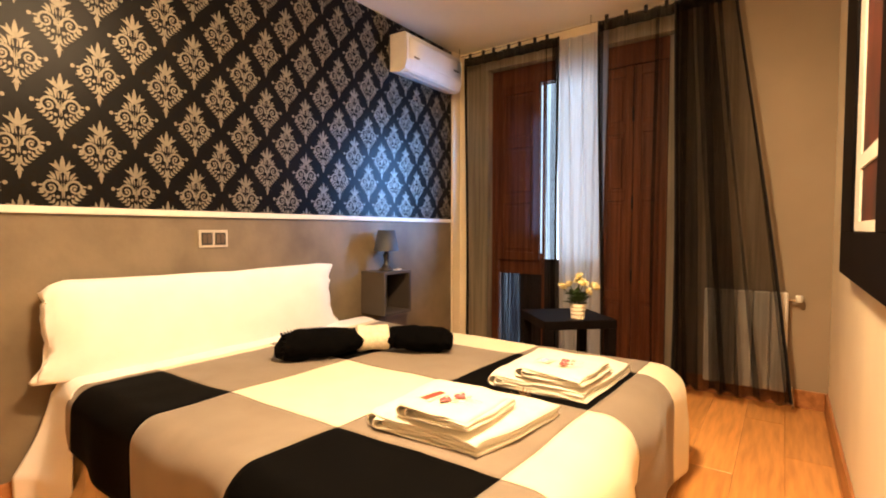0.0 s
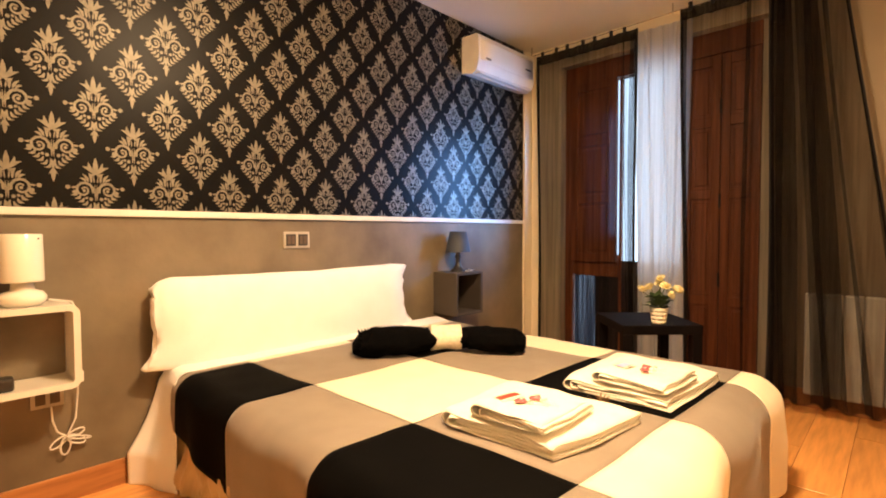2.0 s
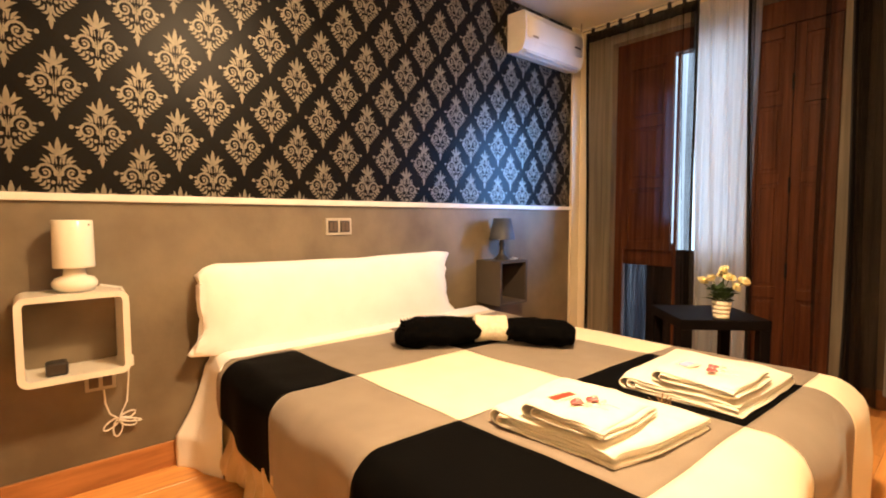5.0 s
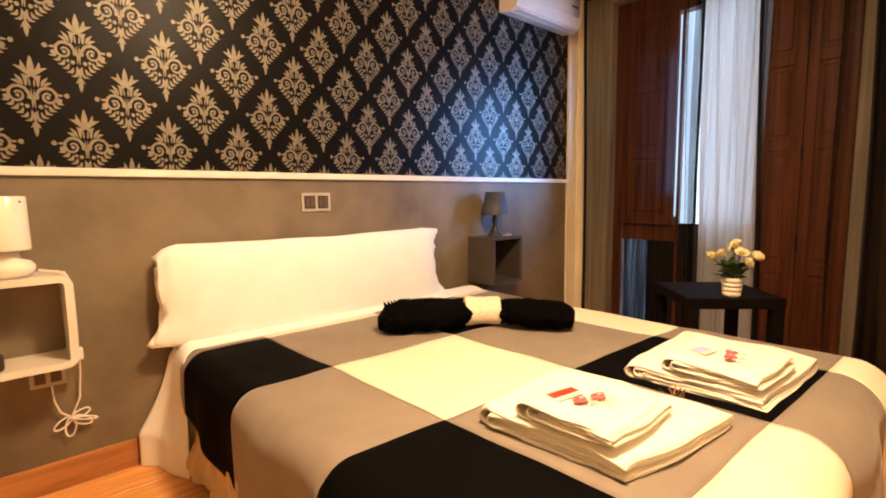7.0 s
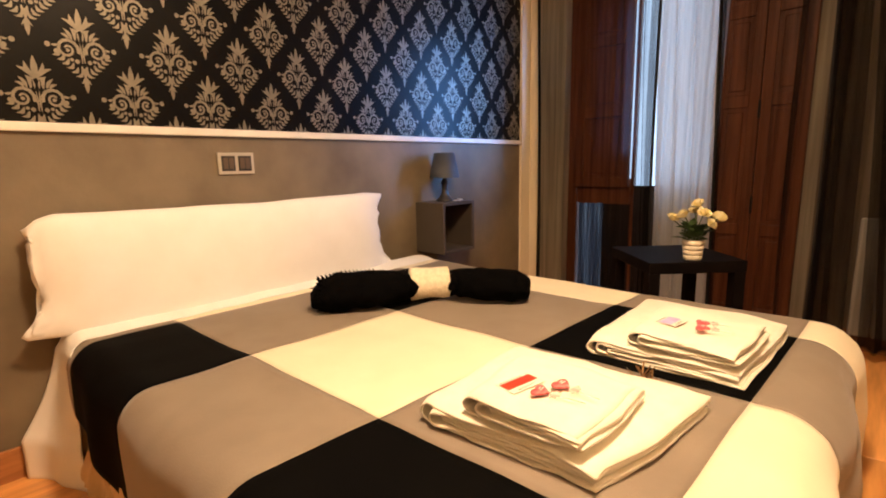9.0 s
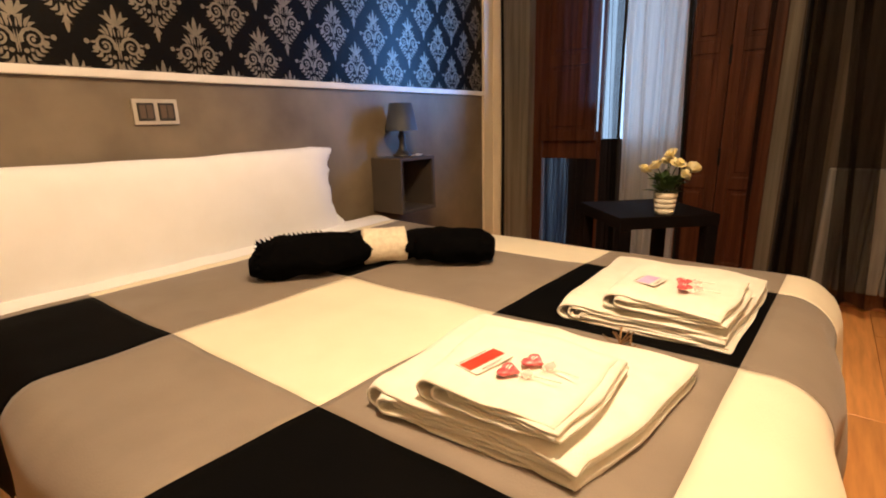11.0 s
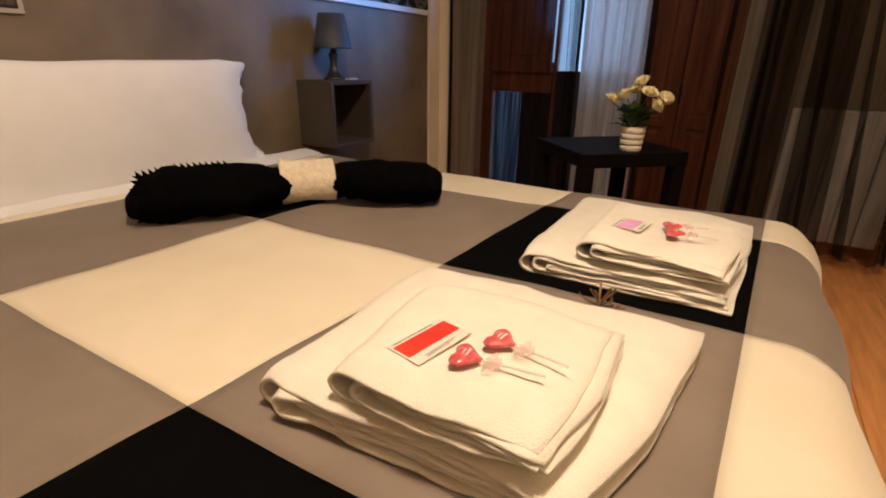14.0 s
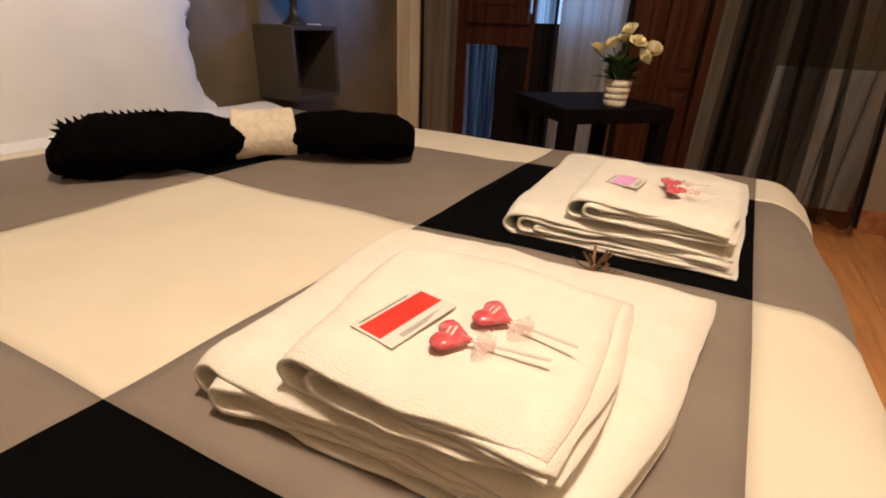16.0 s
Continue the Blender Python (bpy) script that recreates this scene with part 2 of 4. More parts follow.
# ---- room ----
RX, YB, YW, ZC = 2.68, -2.60, 2.38, 2.67
structure("wall_west", boxes((-0.15, 0.0, YB - 0.15, YW + 0.3, -0.1, ZC + 0.1)), STUCCO, "grey-brown stucco wall behind the bed, cloudy trowelled finish", "wall")
structure("wall_east", boxes((RX, RX + 0.15, YB - 0.15, YW + 0.3, -0.1, ZC + 0.1)), CREAM, "plain cream-painted side wall with a hanging picture", "wall")
structure("wall_south", boxes((0.0, RX, YB - 0.15, YB, -0.1, ZC + 0.1)), CREAM, "plain cream-painted rear wall of the bedroom", "wall")
OX0, OX1, OZ = 0.31, 1.82, 2.48
structure("wall_north", boxes((0.0, OX0, YW, YW + 0.3, -0.1, ZC + 0.1), (OX0, OX1, YW, YW + 0.3, OZ, ZC + 0.1)), CREAM,
          "cream-painted window wall with a tall balcony opening", "wall")
structure("wall_north_side", boxes((OX1, RX, YW, YW + 0.3, -0.1, ZC + 0.1)), TAUPE, "taupe stretch of wall behind the radiator", "wall")
structure("ceiling", boxes((0.0, RX, YB, YW, ZC, ZC + 0.1)), CEIL, "plain off-white painted ceiling", "ceiling")

# wallpaper with its printed damask
paper = structure("wallpaper", boxes((0.0, 0.003, YB, 2.262, 1.180, ZC - 0.002)), PAPER, "black damask wallpaper with champagne medallions above the rail", "wallpaper")


def damask():
    """One medallion as flat shapes: crown of leaves, curls, two scrolls, knobs and a pointed foot; half is drawn and mirrored."""
    polys = []

    def leaf(x0, y0, x1, y1, w, bend=0.0):
        dx, dy = x1 - x0, y1 - y0
        left, right = [], []
        for k in range(7):
            s = k / 6
            h = 0.72 * w * math.sin(math.pi * min(1, s * 0.86 + 0.10)) * (1 - 0.25 * s)
            bx = x0 + dx * s - dy * bend * math.sin(math.pi * s)
            by = y0 + dy * s + dx * bend * math.sin(math.pi * s)
            ln = math.hypot(dx, dy)
            left.append((bx - dy / ln * h, by + dx / ln * h))
            right.append((bx + dy / ln * h, by - dx / ln * h))
        for k in range(6):
            polys.append([left[k], left[k + 1], right[k + 1], right[k]])

    def scroll(cx, cy, r0, r1, a0, a1, w):
        n = 16
        a = []
        for k in range(n + 1):
            s = k / n
            ang, r = math.radians(a0 + (a1 - a0) * s), r0 + (r1 - r0) * s
            hw = 0.86 * w * (1 - 0.45 * s)
            a.append(((cx + (r + hw) * math.cos(ang), cy + (r + hw) * math.sin(ang)), (cx + (r - hw) * math.cos(ang), cy + (r - hw) * math.sin(ang))))
        for k in range(n):
            polys.append([a[k][0], a[k + 1][0], a[k + 1][1], a[k][1]])

    def dot(cx, cy, r):
        polys.append([(cx + r * math.cos(k * math.pi / 5), cy + r * math.sin(k * math.pi / 5)) for k in range(10)])

    # crown: one broad five-pointed leaf
    leaf(0.000, 0.070, 0.0005, 0.142, 0.016)
    leaf(0.002, 0.072, 0.027, 0.122, 0.013, -0.12)
    leaf(0.004, 0.072, 0.050, 0.104, 0.011, 0.10)
    leaf(0.004, 0.068, 0.030, 0.076, 0.008, -0.1)
    # neck leaves
    leaf(0.006, 0.036, 0.009, 0.066, 0.0045)
    leaf(0.018, 0.036, 0.026, 0.070, 0.008, 0.1)
    leaf(0.028, 0.038, 0.050, 0.072, 0.009, 0.10)
    leaf(0.036, 0.040, 0.060, 0.054, 0.008, 0.12)
    dot(0.016, 0.060, 0.0045)
    # stem and the large curls
    leaf(0.004, -0.040, 0.005, 0.030, 0.0045, 0.02)
    scroll(0.046, 0.004, 0.0365, 0.008, 200, -330, 0.0068)
    dot(0.045, 0.001, 0.0065)
    # outer knobs
    leaf(0.074, 0.016, 0.094, 0.014, 0.007, -0.1)
    dot(0.104, 0.014, 0.009)
    dot(0.080, -0.006, 0.0085)
    # lobes that fill the lower half
    for lx, lz, rr in ((0.088, -0.013, 0.0085), (0.076, -0.027, 0.0085), (0.063, -0.040, 0.0085), (0.050, -0.053, 0.008), (0.037, -0.066, 0.008), (0.025, -0.079, 0.0075)):
        leaf(lx - 0.018, lz + 0.012, lx + 0.006, lz - 0.006, rr * 1.1, -0.25)
        dot(lx - 0.013, lz - 0.004, rr * 0.55)
    leaf(0.008, -0.048, 0.018, -0.084, 0.009, -0.2)
    dot(0.020, -0.034, 0.0075)
    dot(0.036, -0.030, 0.006)
    leaf(0.000, -0.056, 0.0005, -0.092, 0.010)
    leaf(0.003, -0.088, 0.016, -0.110, 0.006, -0.1)
    leaf(0.000, -0.092, 0.0005, -0.140, 0.012)
    full = list(polys)
    for p in polys:
        full.append([(-x, y) for x, y in p][::-1])
    return full


def print_on_wall():
    shapes = damask()
    verts, faces = [], []
    py, pz, y0, z0 = 0.276, 0.336, 0.250, 1.599
    for a in range(-21, 21):
        for b in range(-3, 9):
            if (a + b) % 2:
                continue
            cy, cz = y0 + a * py / 2, z0 + b * pz / 2
            if not (YB - 0.1 < cy < 2.42 and 1.0 < cz < 2.9):
                continue
            for k, p in enumerate(shapes):
                n = len(verts)
                lift = 0.0042 + 0.00012 * (k % 9)
                verts += [(lift, cy + 0.90 * x, cz + 0.97 * y) for x, y in p]
                faces.append(list(range(n, n + len(p))))
    bm = bmesh.new()
    me = bpy.data.meshes.new("tmp")
    me.from_pydata(verts, [], faces)
    bm.from_mesh(me)
    bpy.data.meshes.remove(me)
    for co, no in (((0, 0, 1.188), (0, 0, -1)), ((0, 0, ZC - 0.003), (0, 0, 1)), ((0, 2.260, 0), (0, 1, 0)), ((0, YB + 0.01, 0), (0, -1, 0))):
        bmesh.ops.bisect_plane(bm, geom=bm.verts[:] + bm.edges[:] + bm.faces[:], plane_co=co, plane_no=no, clear_outer=True)
    me = bpy.data.meshes.new("damask_print")
    bm.to_mesh(me)
    bm.free()
    me.materials.append(PRINT)
    ob = new("damask_print", me)
    ob.parent = paper
    return tagged(ob, "champagne damask medallions", "", "", "stuff")


print_on_wall()
structure("corner_trim", boxes((0.0, 0.020, 2.262, YW, 0.0, ZC)), CREAM, "cream-painted strip of wall beside the curtain", "trim")
bm = boxes((0.0, 0.018, YB, 2.262, 1.160, 1.190), bevel=0.004)
structure("dado_rail", bm, WHITE, "narrow white painted rail under the wallpaper", "trim")
for nm, r in (("baseboard_west", (0.0, 0.014, YB, 2.262, 0.0, 0.112)), ("baseboard_east", (RX - 0.014, RX, YB, YW, 0.0, 0.112)),
              ("baseboard_north", (OX1, RX - 0.014, YW - 0.014, YW, 0.0, 0.112)), ("baseboard_corner", (0.020, OX0, YW - 0.014, YW, 0.0, 0.112)),
              ("baseboard_south", (0.014, RX - 0.014, YB, YB + 0.014, 0.0, 0.112))):
    structure(nm, boxes(r, bevel=0.004), SKIRT, "orange-brown wooden skirting board", "baseboard")

# ---- balcony door ----
YD = 2.46
door = thing("door_1", "red-brown panelled balcony door, glazed gap open to daylight", "balcony door", kind="structure")
for nm, r in (("jamb", (OX0, OX0 + 0.07, YD, YD + 0.1, 0, OZ)), ("jamb", (OX1 - 0.07, OX1, YD, YD + 0.1, 0, OZ)), ("head", (OX0 + 0.07, OX1 - 0.07, YD, YD + 0.1, OZ - 0.16, OZ)),
              ("threshold", (OX0 + 0.07, OX1 - 0.07, YD, YD + 0.1, 0.0, 0.04))):
    part(nm, boxes(r, bevel=0.006), CREAM if r[0] > 1.5 else MAHOG, door)


def panelled(name, x0, x1, y, z0, z1, splits, label="", wood=MAHOG):
    """A framed leaf with raised panels between its rails."""
    st = 0.055
    leaf = part(name, boxes((x0, x0 + st, y, y + 0.035, z0, z1), (x1 - st, x1, y, y + 0.035, z0, z1),
                            *[(x0 + st, x1 - st, y + 0.001, y + 0.034, z - 0.035, z + 0.035) for z in splits], bevel=0.004), wood, door, label)
    for a, b in zip(splits, splits[1:]):
        bm = boxes((x0 + st, x1 - st, y + 0.014, y + 0.022, a + 0.035, b - 0.035))
        box(bm, x0 + st + 0.025, x1 - st - 0.025, y + 0.006, y + 0.020, a + 0.06, b - 0.06, bevel=0.006)
        part("panel", bm, wood, leaf)
    return leaf


panelled("shutter_leaf", 0.385, 0.775, YD - 0.03, 0.84, 2.32, [0.875, 1.36, 1.83, 2.285])
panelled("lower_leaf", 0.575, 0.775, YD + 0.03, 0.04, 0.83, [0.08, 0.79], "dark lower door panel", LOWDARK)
low = part("pane", boxes((0.385, 0.573, YD + 0.050, YD + 0.056, 0.045, 0.83)), PANE, door, "clear lower glass pane")
low.visible_shadow = False
part("net", sheet(lambda u, v: (0.388 + 0.184 * u, YD + 0.036 + 0.006 * math.sin(u * 40), 0.05 + 0.77 * v), 40, 4), DIMNET, door, "white gathered net behind the glass, dim blue daylight in its colour", smooth=True)
leaf_a = panelled("closed_shutter", 1.270, 1.512, YD - 0.02, 0.05, 2.31, [0.09, 0.60, 1.35, 1.85, 2.27])
panelled("closed_shutter", 1.516, 1.748, YD - 0.02, 0.05, 2.31, [0.09, 0.60, 1.35, 1.85, 2.27])
for hz in (0.7, 1.25, 1.9):
    part("hinge", boxes((1.508, 1.520, YD - 0.034, YD - 0.021, hz, hz + 0.10), bevel=0.002), DARKPL, leaf_a, "dark iron hinge")
# unseen boards added behind the leaves to stop daylight leaking through the slits
part("light_stop", boxes((1.268, 1.752, YD + 0.02, YD + 0.045, 0.04, 2.32)), MAHOG, door)
part("light_stop", boxes((0.385, 0.777, YD + 0.006, YD + 0.028, 0.72, 0.90)), MAHOG, door)
pane = part("pane", boxes((0.797, 1.27, YD + 0.05, YD + 0.056, 0.85, 2.32)), PANE, door, "clear glass pane")
pane.visible_shadow = False
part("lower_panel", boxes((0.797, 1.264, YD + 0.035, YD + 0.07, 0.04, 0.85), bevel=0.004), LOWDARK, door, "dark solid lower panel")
part("glazing_bar", boxes((0.775, 0.795, YD + 0.03, YD + 0.075, 0.04, 2.32), bevel=0.003), MAHOG, door)
structure("backdrop", boxes((-3.0, 6.0, 6.0, 6.05, -3.0, 6.0)), OUTSIDE, "bright bluish daylight of the street outside", "backdrop")

# ---- floor boards ----
floor = structure("floor", boxes((0.0, RX, YB, YW + 0.3, -0.1, -0.006)), SKIRT, "orange oak laminate floor boards", "floor")


# ---- bed ----
BX0, BX1, BY0, BY1, BZ = 0.03, 2.03, -0.63, 1.09, 0.480
bed = thing("bed", "double bed with gold satin base under a checked quilt", "bed", (1.0, 0.14, 0))
bed.location = (0, 0, 0)


def base_side(u, v):
    """Skirt round the base with loose crumples."""
    per = [(BX0 + 0.02, BY0 + 0.02), (BX1 - 0.03, BY0 + 0.02), (BX1 - 0.03, BY1 - 0.02), (BX0 + 0.02, BY1 - 0.02), (BX0 + 0.02, BY0 + 0.02)]
    lens = [math.dist(a, b) for a, b in zip(per, per[1:])]
    s = u * sum(lens)
    k = 0
    while k < 3 and s > lens[k]:
        s -= lens[k]
        k += 1
    a, b = Vector(per[k]), Vector(per[k + 1])
    p = a.lerp(b, min(1, s / lens[k]))
    d = (b - a).normalized()
    n = Vector((d.y, -d.x))
    z = 0.03 + 0.40 * v
    w = 0.034 * noise.noise(Vector((p.x * 7, p.y * 7, z * 5))) + 0.020 * noise.noise(Vector((p.x * 19, p.y * 19, z * 12)))
    w += 0.010 * math.sin((p.x + p.y) * 75 + 5 * noise.noise(Vector((p.x * 4, p.y * 4, z * 9))))
    p = p + n * (w - 0.016 + 0.055 * (1 - v))
    return (p.x, p.y, z)


part("satin_skirt", sheet(base_side, 420, 22), SATIN, bed, "crumpled gold satin valance", smooth=True)
part("mattress", boxes((BX0, BX1 - 0.06, BY0 + 0.05, BY1 - 0.05, 0.24, BZ - 0.035), bevel=0.04), COTTON, bed)
for lx in (BX0 + 0.12, BX1 - 0.15):
    for ly in (BY0 + 0.12, BY1 - 0.12):
        part("leg", lathe([(0.02, 0.0), (0.025, 0.02), (0.025, 0.25)], 12, (lx, ly, 0)), DARKPL, bed)


def over(s, lo, hi, r):
    """Cloth length s laid flat between lo and hi, then round an edge of radius r and straight down: place and drop."""
    if s < lo:
        p, d = over(2 * lo - s, -1e9, lo, r)
        return 2 * lo - p, d
    if s <= hi:
        return s, 0.0
    q = s - hi
    if q < r * math.pi / 2:
        a = q / r
        return hi + r * math.sin(a), r * (1 - math.cos(a))
    return hi + r, r + q - r * math.pi / 2


QX = [0.206, 0.260, 0.782, 1.342, 1.905, 2.48]
QY = [-0.94, -0.305, 0.258, 0.810, 1.34]
QCOL = [[1, 0, 1, 0], [2, 1, 2, 1], [1, 0, 1, 0], [2, 1, 2, 1], [1, 0, 1, 0]]


def quilt_point(u, v):
    """The quilt lies a little askew on the bed and falls over its three free edges."""
    u, v = u + 0.037 * v * u * min(1, max(0, (2.1 - u) / 0.3)), v + 0.032 * (u - 0.78)
    x, dx = over(u, -10, 1.965, 0.125)
    y, dy = over(v, -0.560, 1.040, 0.085)
    drop = math.sqrt(dx * dx + dy * dy) if dx and dy else dx + dy
    n = noise.noise(Vector((u * 3.1, v * 3.1, 0.3))) * 0.007 + noise.noise(Vector((u * 8, v * 8, 1.7))) * 0.003
    if dx > 0.05:
        f = min(1, dx / 0.25)
        x += f * (0.020 * math.sin(v * 13 + 1) + 0.015 * noise.noise(Vector((v * 6, u * 2, 5))) + 0.012)
    if dx > 0.02 and 0.25 < v < 0.85:
        x -= 0.009 * math.exp(-((dx - 0.05 - 0.42 * max(0, 0.72 - v)) / 0.013) ** 2)
    if dy > 0.04:
        f = min(1, dy / 0.2) * (1 if v > 0 else -1)
        y += f * (0.012 * math.sin(u * 15) + 0.016 * noise.noise(Vector((u * 6, v * 2, 9))) + 0.012)
    return (x, y, BZ + 0.006 + n - drop - (0.0 if dx + dy else 0.004 * (abs(u - 1.1) ** 3) * 0.2))


quilt = thing("quilt", "patchwork quilt of large cream, taupe and black squares", "quilt")
COLS = [Q_CREAM, Q_TAUPE, Q_BLACK]
NAMES = ["cream square", "taupe square", "black square"]
for i in range(5):
    for j in range(4):
        u0, u1, v0, v1 = QX[i], QX[i + 1], QY[j], QY[j + 1]
        k = QCOL[i][j]
        bm = sheet(lambda a, b: quilt_point(u0 + (u1 - u0) * a, (v0 if j else v0 + 0.12 * max(0, 1 - (u0 + (u1 - u0) * a - 0.222) / 0.7)) * (1 - b) + v1 * b), max(4, int((u1 - u0) / 0.02)), max(4, int((v1 - v0) / 0.02)))
        ob = part("patch", bm, COLS[k], quilt, NAMES[k], smooth=True)
        so = ob.modifiers.new("thickness", "SOLIDIFY")
        so.thickness, so.offset = 0.008, -1


def bed_sheet(u, v):
    """White sheet turned down at the head and hanging at one side."""
    cu = 0.03 + 0.184 * u
    cv = -1.10 + 2.34 * v
    y, d = over(cv, -0.575, 1.055, 0.06)
    if d > 0.05 and cv < 0:
        k = min(1, d / 0.35)
        cu += 0.06 * k * u
        y -= (0.095 * k * k + 0.03 * k) * (1 - 0.85 * u) + 0.014 * math.sin(cu * 34 + 1) * k * (1 - u)
    n = 0.004 * noise.noise(Vector((cu * 9, cv * 9, 2)))
    return (cu, y, BZ + 0.004 + n + 0.014 * math.sin(math.pi * min(1, u * 1.12)) * (0 if d > 0.03 else 1) - d)


sh = tagged(link_mesh("bed_sheet", sheet(bed_sheet, 24, 150), COTTON, None, True), "white cotton sheet turned down at the pillow, hanging to the floor", "sheet")
so = sh.modifiers.new("thickness", "SOLIDIFY")
so.thickness, so.offset = 0.004, 1


def pillow():
    """Long bolster pillow that leans on the wall, with pinched open case ends."""
    bm = bmesh.new()
    rings = []
    y0, y1, seg = -0.672, 0.752, 44
    n = 60
    for i in range(n + 1):
        s = i / n
        y = y0 + (y1 - y0) * s
        end = min(s, 1 - s)
        full = min(1.0, 0.93 + 0.07 * min(1, end / 0.05))
        crest = min(1.0, 0.82 + 0.18 * min(1, end / 0.05) ** 0.5) if s < 0.5 else full
        thin = min(1.0, 0.30 + 0.70 * min(1, end / 0.085) ** 0.5)
        ring = []
        for k in range(seg):
            a = 2 * math.pi * k / seg
            ca, sa = math.cos(a), math.sin(a)
            ex = 0.062 * thin * (abs(ca) ** 0.75) * (1 if ca > 0 else -1)
            ez = 0.204 * (crest if sa > 0 else full) * (abs(sa) ** 0.8) * (1 if sa > 0 else -1)
            ex += 0.013 * noise.noise(Vector((ca * 1.5, sa * 5, y * 34))) * max(0, 1 - end / 0.085)
            lean = 0.088 - 0.020 * (ez / 0.204)
            w = 0.030 * noise.noise(Vector((ex * 8, y * 5, ez * 8))) + 0.004 * noise.noise(Vector((ex * 20, y * 16, ez * 20)))
            sag = 0.010 * math.sin(math.pi * s)
            flare = (0.065 if sa < 0 else 0.004 + 0.045 * (s > 0.5)) * max(0, 1 - end / 0.06) * abs(sa) ** 3 + 0.012 * noise.noise(Vector((ca * 2, sa * 2, s * 30))) * max(0, 1 - end / 0.04)
            ring.append(bm.verts.new((lean + ex * (1 + w * 4), y + (flare if s > 0.5 else -flare * 0.75), BZ + 0.206 + ez * (1 + w) - sag)))
        rings.append(ring)
    for a, b in zip(rings, rings[1:]):
        for k in range(seg):
            bm.faces.new((a[k], a[(k + 1) % seg], b[(k + 1) % seg], b[k]))
    for ring, inward in ((rings[0], 0.05), (rings[-1], -0.05)):
        c = Vector((0, 0, 0))
        for v in ring:
            c += v.co / seg
        last = ring
        for pull, deep in ((0.06, -0.10), (0.16, 0.0), (0.26, 0.55), (0.55, 0.9), (0.8, 1.1)):
            inner = []
            for k, v in enumerate(ring):
                wob = noise.noise(Vector((k * 0.55, pull * 6, inward * 20)))
                inner.append(bm.verts.new(v.co.lerp(c, pull + 0.05 * wob) + Vector((0, inward * (deep + 0.30 * wob), 0))))
            for k in range(seg):
                bm.faces.new((last[k], last[(k + 1) % seg], inner[(k + 1) % seg], inner[k]))
            last = inner
        bm.faces.new(last)
    return bm


tagged(link_mesh("pillow", pillow(), COTTON, None, True), "long plump white pillow leaning against the wall", "pillow")


# ---- scarf on the bed ----
scarf = thing("folded_throw", "black knitted throw with toothed fringe, gathered by a cream ring", "throw", (-0.005, 0.050, 0))


def blob(points, radii, flat, seg=40, rough=0.11, seed=0.0):
    """A soft bundle along points with its own radius at each, flattened on the bed."""
    bm = bmesh.new()
    rings = []
    n = len(points) * 6
    for i in range(n + 1):
        s = i / n * (len(points) - 1)
        k = min(int(s), len(points) - 2)
        f = s - k
        p = Vector(points[k]).lerp(Vector(points[k + 1]), f)
        r = radii[k] * (1 - f) + radii[k + 1] * f
        d = (Vector(points[k + 1]) - Vector(points[k])).normalized()
        side = Vector((d.y, -d.x, 0)).normalized()
        ring = []
        for q in range(seg):
            a = 2 * math.pi * q / seg
            wob = 1 + rough * noise.noise(Vector((math.cos(a) * 2 + seed, math.sin(a) * 2, s * 2.2))) + rough * 0.6 * noise.noise(Vector((math.cos(a) * 6, math.sin(a) * 6 + seed, s * 5)))
            z = max(-0.8, math.sin(a)) * r * flat * wob
            ring.append(bm.verts.new(p + side * math.cos(a) * r * wob + Vector((0, 0, z))))
        rings.append(ring)
    for a, b in zip(rings, rings[1:]):
        for q in range(seg):
            bm.faces.new((a[q], a[(q + 1) % seg], b[(q + 1) % seg], b[q]))
    bm.faces.new(rings[0][::-1])
    bm.faces.new(rings[-1])
    return bm


SL = [(0.530, 0.006, 0.528), (0.548, 0.035, 0.540), (0.580, 0.085, 0.550), (0.650, 0.190, 0.553), (0.710, 0.300, 0.553), (0.735, 0.355, 0.550)]
part("wrap", blob(SL, [0.040, 0.088, 0.114, 0.116, 0.094, 0.062], 0.62), KNIT, scarf, smooth=True)
SR = [(0.805, 0.455, 0.550), (0.855, 0.495, 0.551), (0.950, 0.545, 0.549), (1.060, 0.600, 0.546), (1.105, 0.622, 0.540)]
part("wrap", blob(SR, [0.060, 0.086, 0.096, 0.092, 0.060], 0.66, seed=4.0), KNIT, scarf, smooth=True)
part("ring", blob([(0.722, 0.345, 0.551), (0.770, 0.405, 0.553), (0.818, 0.465, 0.551)], [0.070, 0.064, 0.068], 0.98, rough=0.03, seed=8.0), LACE, scarf, "cream lace ring", smooth=True)
fr = bmesh.new()
AX = Vector((0.57, 0.82, 0)).normalized()
SD = Vector((AX.y, -AX.x, 0))


def tooth(c, d, along, ln):
    d = d.normalized()
    w = along.normalized() * 0.0105
    h = d.cross(w).normalized() * 0.007
    vs = [fr.verts.new(c - d * 0.012 + o) for o in (w + h, -w + h, -w - h, w - h)]
    tip = fr.verts.new(c + d * ln)
    for i in range(4):
        fr.faces.new((vs[i], vs[(i + 1) % 4], tip))
    fr.faces.new(vs)


